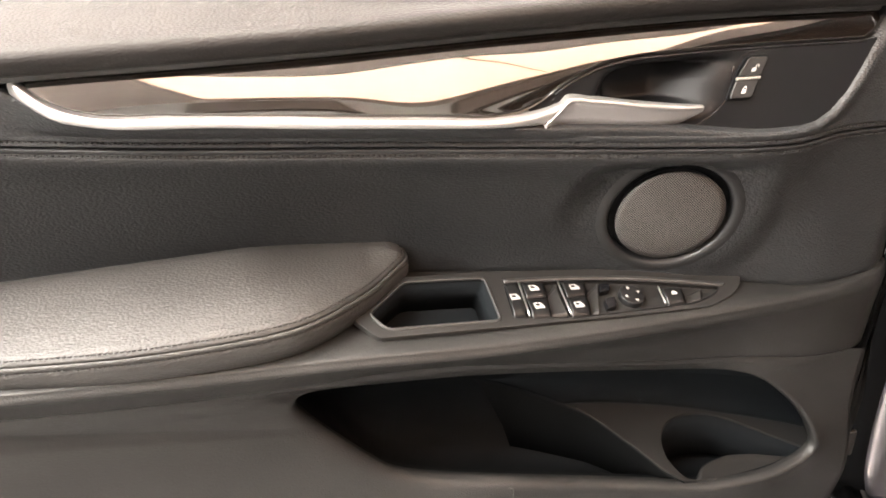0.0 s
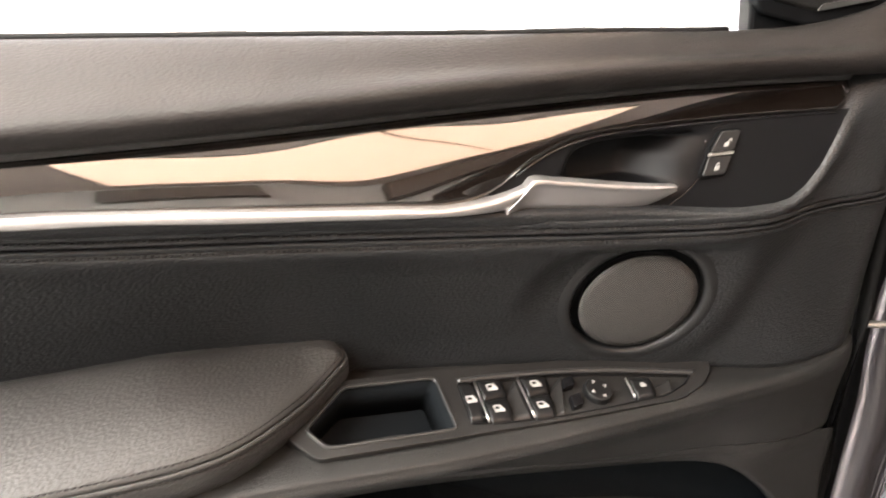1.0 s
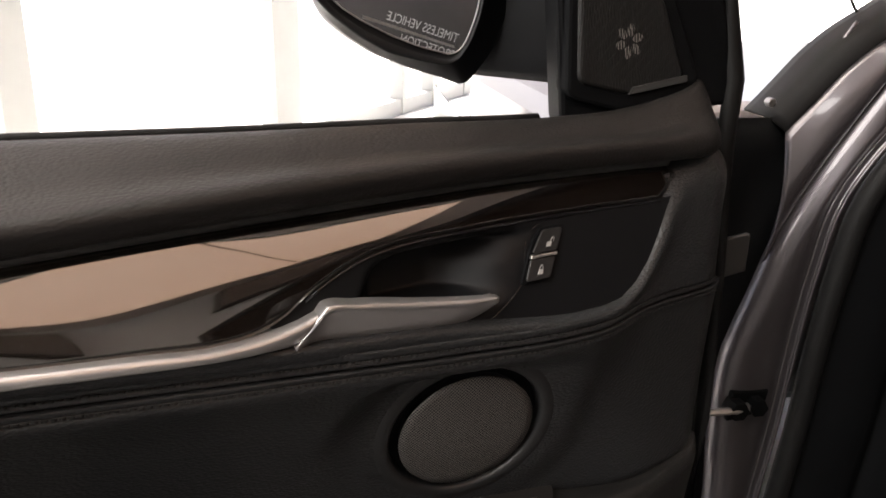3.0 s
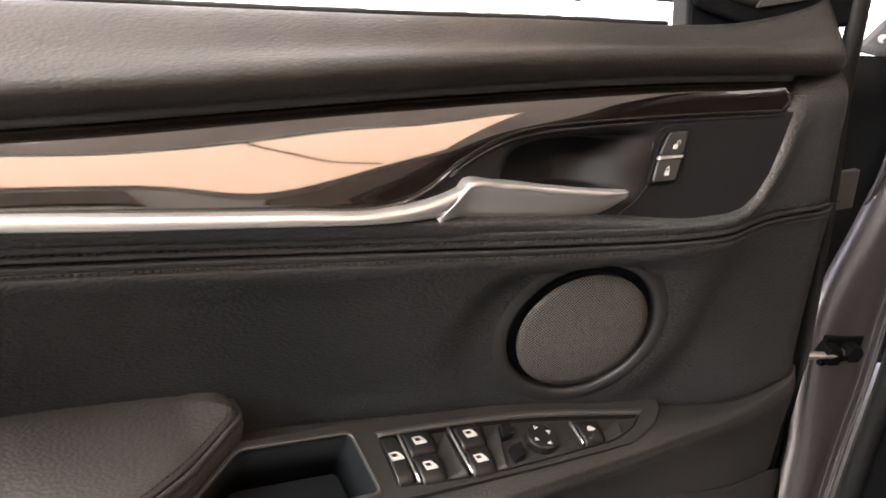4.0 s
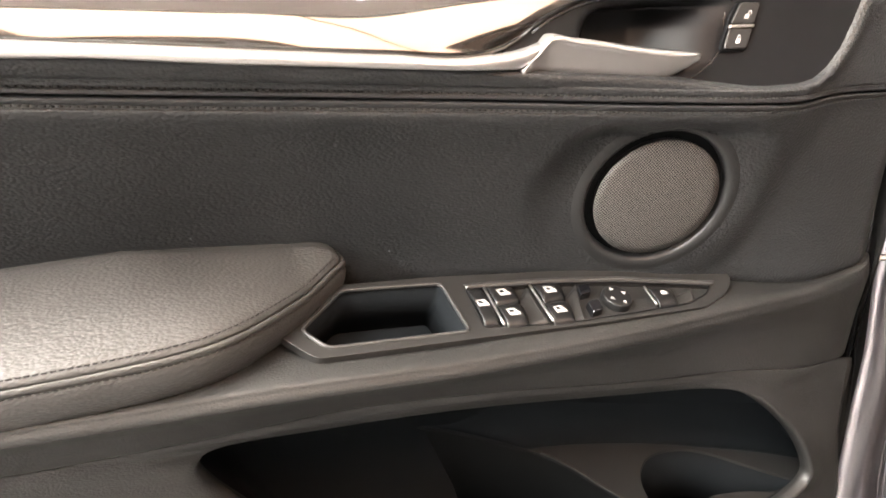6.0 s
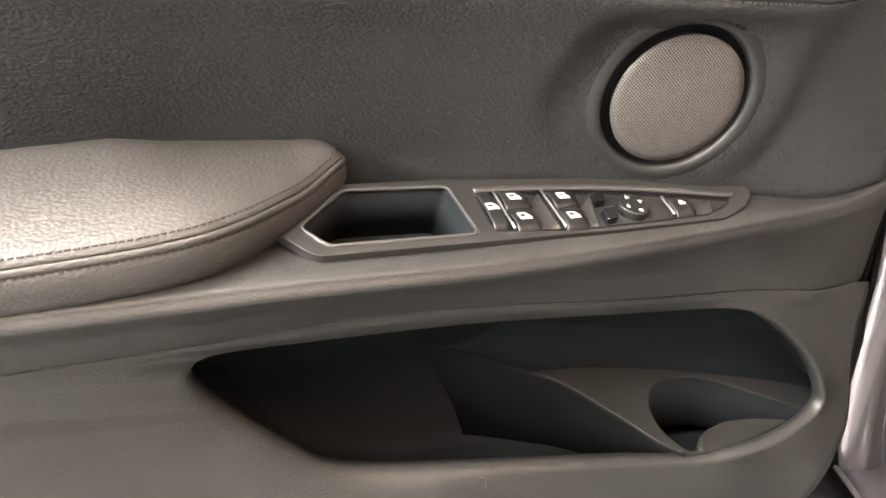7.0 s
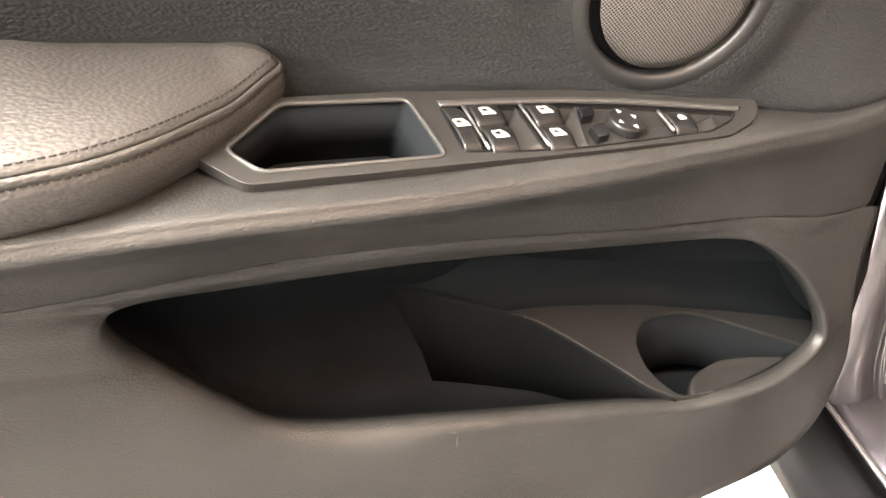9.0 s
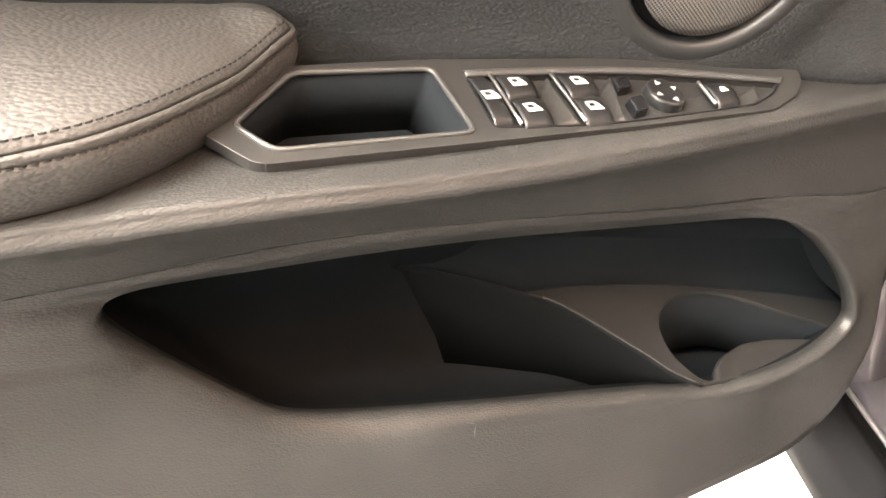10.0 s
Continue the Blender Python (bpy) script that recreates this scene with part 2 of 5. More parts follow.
def holed(name, outer, holes, place, h, depth, wall, material, parent, label=""):
    """A plate with openings: its face at h, outer edge down by depth, opening walls down by wall."""
    bm = bmesh.new()
    loops = []
    for k, lp in enumerate([outer] + holes):
        vs = [bm.verts.new(place(x, y, h)) for x, y in lp]
        es = [bm.edges.new((vs[i], vs[(i + 1) % len(vs)])) for i in range(len(vs))]
        loops.append((lp, vs, es))
    bmesh.ops.triangle_fill(bm, use_beauty=True, use_dissolve=False, edges=[e for _, _, es in loops for e in es])
    for k, (lp, vs, es) in enumerate(loops):
        d = depth if k == 0 else wall
        lower = [bm.verts.new(place(x, y, h - d)) for x, y in lp]
        m = len(vs)
        for i in range(m):
            bm.faces.new((vs[i], vs[(i + 1) % m], lower[(i + 1) % m], lower[i]))
    bmesh.ops.recalc_face_normals(bm, faces=bm.faces)
    me = bpy.data.meshes.new(name)
    bm.to_mesh(me)
    bm.free()
    me.materials.append(material)
    ob = new(name, me)
    ob.parent = parent
    ob.matrix_parent_inverse = Matrix.Translation(parent.matrix_basis.translation).inverted() if parent.type == "EMPTY" else Matrix()
    mod = ob.modifiers.new("edge", "BEVEL")
    mod.width, mod.segments, mod.limit_method, mod.angle_limit = 0.0008, 2, "ANGLE", radians(50)
    return tagged(ob, label) if label else ob


def box(name, lo, hi, material, parent=None, label="", bevel=0.004):
    (a, b, c), (d, e, f) = lo, hi
    v = [(x, y, z) for x in (a, d) for y in (b, e) for z in (c, f)]
    return part(name, v, [(0, 1, 3, 2), (4, 5, 7, 6), (0, 1, 5, 4), (2, 3, 7, 6), (0, 2, 6, 4), (1, 3, 7, 5)], material, parent, label, smooth=False, bevel=bevel)


def stitches(name, path, parent, pitch=0.0036, r=0.0010):
    """One row of short sewn thread loops along a path."""
    p = [Vector(q) for q in path]
    verts, faces, carry = [], [], 0.0
    for a, b in zip(p, p[1:]):
        d = (b - a).length
        t = (b - a).normalized()
        side = t.cross(Vector((0, -1, 0.3))).normalized()
        out = Vector((0, -1, 0.2)).normalized()
        s = carry
        while s < d:
            c = a + t * s
            o = len(verts)
            for w, h in ((-0.5, 0), (-0.3, 1), (0.3, 1), (0.5, 0)):
                for e in (-1, 1):
                    verts.append(c + t * (w * pitch * 0.72) + side * (e * r) + out * (h * r * 1.4))
            faces += [(o, o + 1, o + 3, o + 2), (o + 2, o + 3, o + 5, o + 4), (o + 4, o + 5, o + 7, o + 6)]
            s += pitch
        carry = s - d
    return part(name, verts, faces, THREAD, parent, "black sewn thread in short even loops")


# ---- the open car door: guiding lines, each (x, y, z) ----
XS = [i * 0.02 - 0.46 for i in range(56)]
BELT = spline([(-0.46, 0.69, 1.030), (0.0, 0.642, 1.016), (0.16, 0.628, 1.010), (0.28, 0.612, 1.006), (0.40, 0.598, 1.003), (0.51, 0.590, 0.999), (0.57, 0.583, 1.001), (0.615, 0.576, 1.009), (0.655, 0.570, 1.020)])
WTOP = spline([(-0.46, 0.60, 0.962), (-0.10, 0.582, 0.966), (0.08, 0.577, 0.966), (0.27, 0.571, 0.970), (0.45, 0.570, 0.970), (0.62, 0.562, 0.966), (0.67, 0.562, 0.964)])
CTOP = spline([(-0.124, 0.966), (-0.1143, 0.9568), (-0.1024, 0.947), (-0.09, 0.9405), (-0.0752, 0.9358), (-0.0166, 0.9295), (0.065, 0.9225), (0.12, 0.9175), (0.184, 0.9122), (0.235, 0.9078), (0.252, 0.9090), (0.265, 0.9125), (0.275, 0.917), (0.30, 0.9165)])
CBOT = spline([(-0.1287, 0.9556), (-0.1151, 0.9457), (-0.098, 0.9345), (-0.076, 0.9286), (0.0224, 0.9194), (0.089, 0.9130), (0.149, 0.9085), (0.18, 0.9058), (0.265, 0.8994), (0.30, 0.897)])
WLOW = spline([(-0.124, 0.966), (-0.1143, 0.9568), (-0.1024, 0.947), (-0.09, 0.9405), (-0.0752, 0.9358), (-0.0166, 0.9295), (0.065, 0.9225), (0.12, 0.9175), (0.184, 0.9122), (0.235, 0.9078), (0.252, 0.9090), (0.265, 0.9125), (0.2766, 0.9180), (0.286, 0.9237), (0.305, 0.932), (0.329, 0.939), (0.3525, 0.942), (0.40, 0.9428), (0.48, 0.942), (0.60, 0.940)])
STITCH = spline([(-0.46, 0.64, 0.938), (0.0, 0.570, 0.897), (0.12, 0.557, 0.888), (0.26, 0.537, 0.878), (0.385, 0.522, 0.868), (0.47, 0.514, 0.862), (0.51, 0.517, 0.859), (0.56, 0.529, 0.859), (0.66, 0.541, 0.854), (0.70, 0.546, 0.853)])
LBACK = spline([(-0.46, 0.675, 0.77), (0.0, 0.640, 0.742), (0.18, 0.626, 0.728), (0.243, 0.611, 0.726), (0.314, 0.593, 0.724), (0.40, 0.577, 0.713), (0.506, 0.559, 0.697), (0.587, 0.545, 0.687), (0.66, 0.548, 0.690), (0.70, 0.552, 0.692)])
CREST = spline([(-0.46, 0.55, 0.745), (0.0, 0.520, 0.722), (0.09, 0.517, 0.717), (0.235, 0.515, 0.704), (0.40, 0.519, 0.692), (0.50, 0.523, 0.687), (0.58, 0.530, 0.682), (0.66, 0.543, 0.680), (0.70, 0.550, 0.680)])
PTOP = spline([(-0.46, 0.61, 0.675), (0.05, 0.572, 0.652), (0.157, 0.580, 0.643), (0.27, 0.568, 0.635), (0.418, 0.553, 0.617), (0.52, 0.545, 0.607), (0.60, 0.545, 0.59), (0.70, 0.556, 0.58)])


# slope and hollow of the trim along the door
WARP = spline([(-0.12, 0.713, 6.82), (-0.04, 0.744, 9.39), (0.04, 0.874, 12.65), (0.10, 0.927, 12.44), (0.16, 0.807, 6.40), (0.22, 0.810, 6.90), (0.28, 0.915, 11.79), (0.34, 0.950, 15.62), (0.40, 0.909, 13.73), (0.48, 0.806, 11.40), (0.60, 0.742, 7.66)])


def wood_y(x, z):
    y, zt = WTOP(x)
    u = zt - z
    a, b = WARP(max(-0.12, min(0.60, x)))
    curl = max(0.0, (x - 0.555) / 0.045)
    return y - a * u + 0.5 * b * u * min(u, 0.06) - 0.0022 * curl * curl


door = thing("open_car_door", "open black leather car door with dark wood trim and chrome handle", "car door", (0.1, 0.6, 0.31))

# upper pad under the window
rows = []
for x in [i * 0.02 - 0.46 for i in range(55)] + [0.632, 0.644, 0.652, 0.656]:
    by, bz = BELT(x)
    wy, wz = WTOP(x)
    end = max(0.0, (x - 0.63) / 0.026) ** 2 * 0.010
    sec = [(by + 0.012, bz - 0.02), (by, bz), (by * 0.7 + wy * 0.3 - 0.006, bz * 0.8 + wz * 0.2 + 0.004), (by * 0.35 + wy * 0.65 - 0.0125, bz * 0.55 + wz * 0.45 + 0.0025), (wy - 0.0195, wz + 0.0175), (wy - 0.020, wz + 0.007), (wy - 0.012, wz + 0.0015), (wy + 0.012, wz + 0.003)]
    rows.append([(x, y + end, z) for y, z in resample(sec, 26)])
loft("upper_pad", rows, PADSKIN, door, "soft black grained pad along the window sill", solid=0.004)
tube("window_seal", [(x, BELT(x)[0] + 0.004, BELT(x)[1] + 0.002) for x in XS if x < 0.52], 0.0035, RUBBER, door, "black rubber window seal")
rows = []
for x in [i * 0.02 - 0.46 for i in range(54)]:
    y, z = WTOP(x)
    rows.append([(x, y + a, z + b) for a, b in ((-0.0060, 0.0016), (-0.0118, 0.0012), (-0.0124, 0.0004), (-0.0100, -0.0046), (-0.0092, -0.0052), (-0.0062, -0.0048))])
loft("trim_lip", rows, LIP, door, "flat satin black lip", solid=0, wrap_v=True, caps=True)

# lacquered wood trim
rows = []
for x in [-0.118 + i * 0.01 for i in range(72)] + [0.600]:
    zt = WTOP(x)[1] - 0.003
    zb = min(WLOW(x)[0], zt - 0.0005)
    if x > 0.585:
        zb = zt - (zt - zb) * (1 - ((x - 0.585) / 0.02) * 0.75)
    rows.append([(x, wood_y(x, z), z) for z in [zt + (zb - zt) * j / 18 for j in range(19)]])
loft("decor_trim", rows, WOOD, door, "high-gloss dark brown wood trim", solid=0.003)

# chrome strip below the wood
rows = []
for x in [-0.124 + i * 0.008 for i in range(50)] + [0.272]:
    zt, zb = CTOP(x)[0], CBOT(x)[0]
    yt, h = wood_y(x, zt), zt - zb
    sec = [(yt + 0.004, zt), (yt - 0.004, zt - 0.0005), (yt - 0.0075, zt - 0.25 * h), (yt - 0.0085, zt - 0.7 * h), (yt - 0.006, zb), (yt + 0.006, zb - 0.001)]
    rows.append([(x + 0.024 * max(0.0, (x - 0.22) / 0.052) * (1 - min(1, max(0, (zt - z) / max(h, 1e-4)))), y, z) for y, z in resample(sec, 14)])
loft("chrome_strip", rows, CHROME, door, "satin chrome strip", solid=0.0015)

# pull handle
HT = spline([(0.272, 0.9005), (0.291, 0.9175), (0.317, 0.9158), (0.358, 0.9088), (0.392, 0.9038), (0.415, 0.9012)])
HB = spline([(0.272, 0.8965), (0.280, 0.8930), (0.296, 0.8905), (0.341, 0.8850), (0.372, 0.8818), (0.390, 0.8830), (0.404, 0.8890), (0.415, 0.8968)])
rows = []
for i in range(56):
    x = 0.2735 + 0.1415 * i / 55
    zt, zb = HT(x)[0], HB(x)[0]
    if x < 0.292:
        zt = 0.8990 + (0.9172 - 0.8990) * (x - 0.2735) / 0.0185
    y0 = 0.5285 - 0.050 * max(0.0, x - 0.30)
    h = max(zt - zb, 0.0022)
    d = 0.015 - 0.006 * max(0.0, x - 0.30) / 0.115
    k = min(1.0, h / 0.02)
    sec = [(y0 + d + 0.003, zt - 0.3 * h), (y0 + d, zt - 0.0012), (y0 + d - 0.003, zt), (y0 + 0.0025, zt - 0.0004 * k), (y0 + 0.0006, zt - 0.0016 * k), (y0 + 0.0002, zt - 0.0034 * k), (y0 + 0.0016, zt - 0.0060 * k), (y0 + 0.0045 * k, zb + 0.35 * h), (y0 + 0.0080 * k, zb + 0.06 * h), (y0 + 0.0105 * k, zb), (y0 + d + 0.003, zb + 0.1 * h)]
    rows.append([(x, y, z) for y, z in resample(sec, 44, closed=True)])
loft("inner_handle", rows, CHROME, door, "satin chrome door pull", solid=0, wrap_v=True, caps=True)

# black panel with the recess behind the handle
BLOW = spline([(0.26, 0.910), (0.30, 0.905), (0.34, 0.899), (0.37, 0.894), (0.40, 0.887), (0.431, 0.876), (0.50, 0.869), (0.536, 0.873), (0.564, 0.894), (0.585, 0.922), (0.598, 0.940)])


def ease(u):
    u = max(0.0, min(1.0, u))
    return u * u * (3 - 2 * u)


def bowl_y(x, z):
    """Lock panel, with the finger recess sunk into it: steep at the back end, running out towards the lock."""
    zl = WLOW(x)[0]
    y = wood_y(x, zl) + 0.002 - 0.35 * (zl - z)
    edge = 0.436 + 0.40 * (z - 0.896)
    u = (x - 0.318 - 0.6 * max(0.0, z - 0.915)) / (edge - 0.318)
    deep = ease(u / 0.22) * (1 - ease((u - 0.55) / 0.45) * 0.97) if 0 < u < 1 else 0.0
    return y + 0.036 * deep * ease((zl - 0.005 - z) / 0.010) * ease((z - 0.888) / 0.012)


rows = []
for i in range(120):
    x = 0.262 + 0.334 * i / 119
    zt = WLOW(x)[0] - 0.001
    zb = min(BLOW(x)[0] - 0.006, zt - 0.001)
    rows.append([(x, bowl_y(x, z), z) for z in [zt + (zb - zt) * j / 30 for j in range(31)]])
loft("handle_surround", rows, PLASTIC, door, "black satin plastic handle recess and lock panel", solid=0.003)
tube("surround_edge", [(x, bowl_y(x, WLOW(x)[0] - 0.004) - 0.001, WLOW(x)[0] - 0.003) for x in [0.285 + i * 0.0125 for i in range(25)]], 0.0013, GLOSS, door, "thin gloss black edging")

tube("moulded_line", [(x, bowl_y(x, z) - 0.0010, z) for x, z in resample([(0.500, 0.9375), (0.474, 0.9368), (0.463, 0.9340), (0.4555, 0.9275), (0.4510, 0.9170), (0.4485, 0.9040), (0.4340, 0.8915), (0.4160, 0.8830), (0.4060, 0.8800)], 40)], 0.0007, GLOSS, door, "fine moulded step beside the lock switch")

# sewn pad under the trim, rising to the hinge end
TB = spline([(-0.46, 0.985), (-0.16, 0.972), (-0.1287, 0.9546), (-0.098, 0.9335), (-0.076, 0.9276), (0.0224, 0.9184), (0.149, 0.9075), (0.265, 0.8984), (0.30, 0.8950), (0.341, 0.8915), (0.372, 0.8885), (0.40, 0.8850), (0.431, 0.8795), (0.50, 0.872), (0.536, 0.876), (0.564, 0.897), (0.585, 0.925), (0.602, 0.952), (0.622, 0.962), (0.675, 0.964)])
rows = []
for x in [i * 0.016 - 0.46 for i in range(70)] + [0.662, 0.670, 0.675]:
    zt = TB(x)[0]
    sy, sz = STITCH(x)
    y1 = wood_y(x, zt)
    h = zt - sz
    full = min(1.0, max(0.0, (x - 0.50) / 0.06))
    out = 0.006 + 0.001 * full
    end = max(0.0, (x - 0.645) / 0.03) ** 2 * 0.012
    sec = [(y1 + 0.020, zt + 0.001), (y1 + 0.006, zt), (y1 * 0.6 + sy * 0.4 + 0.004 - out, zt - 0.16 * h), (y1 * 0.3 + sy * 0.7 + 0.003 - out * 0.7, zt - 0.5 * h), (sy - 0.0016, sz + 0.0105), (sy - 0.0016, sz + 0.0066), (sy - 0.0002, sz + 0.0052), (sy - 0.0018, sz + 0.0040), (sy - 0.0016, sz + 0.0016), (sy + 0.0075, sz + 0.0004)]
    rows.append([(x, y + end, z) for y, z in resample(sec, 44)])
loft("stitched_pad", rows, LEATHER, door, "black leather pad with twin sewn seam", solid=0.001)
seam_x = [i * 0.01 - 0.46 for i in range(114)]
stitches("seam_stitching", [(x, STITCH(x)[0] - 0.0029, STITCH(x)[1] + 0.0054) for x in seam_x], door, 0.0043, 0.0006)
stitches("seam_stitching", [(x, STITCH(x)[0] - 0.0029, STITCH(x)[1] - 0.0056) for x in seam_x], door, 0.0043, 0.0006)

# middle panel down to the armrest ledge
SN = Vector((-0.25, -1.0, -0.25)).normalized()
SX = Vector((1, -0.25, 0)).normalized()
SY = SN.cross(SX)
SC = Vector((0.4135, 0.5535, 0.7845))
rows = []
for x in [i * 0.02 - 0.46 for i in range(38)] + [0.29 + i * 0.004 for i in range(92)] + [0.658, 0.666, 0.674, 0.68]:
    sy, sz = STITCH(x)
    ly, lz = LBACK(x)
    end = max(0.0, (x - 0.65) / 0.03) ** 2 * 0.010
    dy, dz = ly - sy, lz - sz
    sec = [(sy + 0.0075, sz - 0.0004), (sy - 0.0014, sz - 0.0012), (sy - 0.0022, sz - 0.0028), (sy - 0.0008, sz - 0.0052), (sy - 0.0012, sz - 0.0068), (sy - 0.0002, sz - 0.0130), (sy + dy * 0.30, sz + dz * 0.27), (sy + dy * 0.64, sz + dz * 0.55), (sy + dy * 0.90, sz + dz * 0.83), (ly, lz), (ly + 0.01, lz - 0.01)]
    line = []
    for y, z in resample(sec, 131):
        yp = SC.y - 0.25 * (x - SC.x) - 0.25 * (z - SC.z)
        r = math.hypot((x - SC.x) * 1.03, (z - SC.z) * 1.03)
        w = ease((0.120 - r) / 0.046) * ease((sz - 0.010 - z) / 0.022)
        line.append((x, (y + end) * (1 - w) + (yp + 0.0012) * w, z))
    rows.append(line)
verts = [q for r in rows for q in r]
faces = []
for f in grid_faces(len(rows), 131):
    cx, cz = sum(verts[i][0] for i in f) / 4, sum(verts[i][2] for i in f) / 4
    if math.hypot(cx - SC.x, cz - SC.z) > 0.062:
        faces.append(f)
part("middle_panel", verts, faces, LEATHER, door, "flat black leather middle panel", solid=0.001)

# round loudspeaker
def on_speaker(a, b, h):
    return SC + SX * a + SY * b + SN * h


def ring(name, profile, material, label, n=64):
    rows = []
    for i in range(n):
        t = 2 * math.pi * i / n
        rows.append([on_speaker(r * math.cos(t), r * math.sin(t), h) for r, h in profile])
    return loft(name, rows, material, door, label, solid=0, wrap_u=True)


ring("speaker_flange", [(0.0790, -0.0060), (0.0740, -0.0019), (0.0695, -0.0004), (0.0660, 0.0006), (0.0630, 0.0008), (0.0606, 0.0002), (0.0592, -0.0012), (0.0585, -0.0040), (0.0583, -0.010)], COLLAR, "rounded black collar")
ring("speaker_gap", [(0.0586, -0.009), (0.0560, -0.0085), (0.053, -0.0080), (0.050, -0.0075)], DARK, "dark recessed gap")
me = bpy.data.meshes.new("speaker_grille")
verts, faces = [(0, 0, 0.0045)], []
for k in range(1, 9):
    r = 0.0522 * k / 8
    verts += [(r * math.cos(q), r * math.sin(q), 0.0045 - 0.004 * (k / 8) ** 3) for q in [2 * math.pi * i / 64 for i in range(64)]]
for i in range(64):
    faces.append((0, 1 + i, 1 + (i + 1) % 64))
    for k in range(7):
        a, b = 1 + k * 64, 1 + (k + 1) * 64
        faces.append((a + i, b + i, b + (i + 1) % 64, a + (i + 1) % 64))
me.from_pydata(verts, [], faces)
for poly in me.polygons:
    poly.use_smooth = True
me.materials.append(GRILLE)
grille = new("speaker_grille", me)
grille.parent = door
grille.matrix_parent_inverse = Matrix.Translation(door.location).inverted()
m3 = Matrix((SX, SY, SN)).transposed().to_4x4()
grille.matrix_basis = Matrix.Translation(SC) @ m3
mod = grille.modifiers.new("thickness", "SOLIDIFY")
mod.thickness = 0.001
tagged(grille, "round grey perforated metal grille")


# armrest ledge
def ledge_z(x, y):
    return 0.727 - 0.085 * (x - 0.25) + 0.35 * (y - 0.58)


def on_ledge(x, y, h):
    return (x + 0.08 * h, y - 0.33 * h, ledge_z(x, y) + 0.94 * h)


rows = []
LX = [i * 0.02 - 0.46 for i in range(28)] + [0.092 + i * 0.006 for i in range(27)] + [0.26 + i * 0.02 for i in range(21)] + [0.672, 0.682, 0.690]
for x in LX:
    ly, lz = LBACK(x)
    cy, cz = CREST(x)
    py, pz = PTOP(x)
    full = 1.0 - 0.75 * max(0.0, min(1.0, (x - 0.22) / 0.28))
    end = max(0.0, (x - 0.655) / 0.035) ** 2 * 0.012
    sec = [(ly + 0.010, lz - 0.002), (ly, lz - 0.004), (ly * 0.7 + cy * 0.3, lz * 0.7 + cz * 0.3 - 0.002), (ly * 0.25 + cy * 0.75, lz * 0.25 + cz * 0.75 + 0.001), (cy, cz), (cy - 0.0052 * full, cz - 0.0045), (cy - 0.0066 * full, cz - 0.011), (cy * 0.80 + py * 0.20 - 0.004 * full, cz * 0.72 + pz * 0.28), (cy * 0.5 + py * 0.5, cz * 0.48 + pz * 0.52), (cy * 0.22 + py * 0.78, cz * 0.22 + pz * 0.78), (py, pz)]
    rows.append([(x, y + end, z) for y, z in resample(sec, 54)])
TRAY = [(0.120, 0.553), (0.160, 0.586), (0.238, 0.583), (0.2385, 0.533), (0.133, 0.5345)]


def in_tray(x, y):
    """Inside the tray's outline, with some millimetres to spare."""
    m = len(TRAY)
    for i in range(m):
        (ax, ay), (bx, by) = TRAY[i], TRAY[(i + 1) % m]
        if ((bx - ax) * (y - ay) - (by - ay) * (x - ax)) / math.hypot(bx - ax, by - ay) > (0.012, 0.016, 0.008, 0.004, 0.006)[i]:
            return False
    return True


verts = [q for r in rows for q in r]
faces = []
for f in grid_faces(len(rows), 54):
    c = sum((Vector(verts[i]) for i in f), Vector()) / 4
    if not (in_tray(c.x, c.y) and f[0] % 54 < 22):
        faces.append(f)
part("armrest_ledge", verts, faces, LOWER, door, "black grained ledge carrying the switches", solid=0.0008)

# lower panel with the door pocket
RIM = resample([(0.048, 0.585, 0.626), (0.070, 0.592, 0.632), (0.157, 0.598, 0.620), (0.27, 0.588, 0.612), (0.418, 0.572, 0.596), (0.500, 0.555, 0.590), (0.545, 0.546, 0.572), (0.592, 0.538, 0.530), (0.617, 0.531, 0.490), (0.618, 0.529, 0.464), (0.570, 0.523, 0.450), (0.513, 0.523, 0.449), (0.47, 0.528, 0.451), (0.40, 0.537, 0.467), (0.28, 0.550, 0.492), (0.187, 0.569, 0.505), (0.14, 0.576, 0.519), (0.114, 0.580, 0.540), (0.078, 0.587, 0.576), (0.054, 0.587, 0.607)], 160, closed=True)
DEDGE = spline([(0.31, 0.598), (0.34, 0.650), (0.39, 0.683), (0.50, 0.681), (0.60, 0.685)])


def outer_point(p):
    """Where the ray from the pocket's middle through p leaves the lower panel."""
    c = np.array((0.35, 0.54))
    d = np.array((p[0], p[2])) - c
    d = d / np.linalg.norm(d)
    s = 0.0
    while s < 1.4:
        x, z = c + d * s
        if x < -0.46 or z > PTOP(x)[1] or x > DEDGE(min(z, 0.6))[0] or z < 0.315 + 0.02 * (0.45 - min(x, 0.45)):
            break
        s += 0.002
    x, z = c + d * s
    top = z > PTOP(x)[1] - 0.004
    y = PTOP(x)[0] if top else (0.552 + 0.06 * max(0, 0.3 - x) - 0.018 * min(1, max(0, 0.52 - z) / 0.2))
    return np.array((x, y, z))


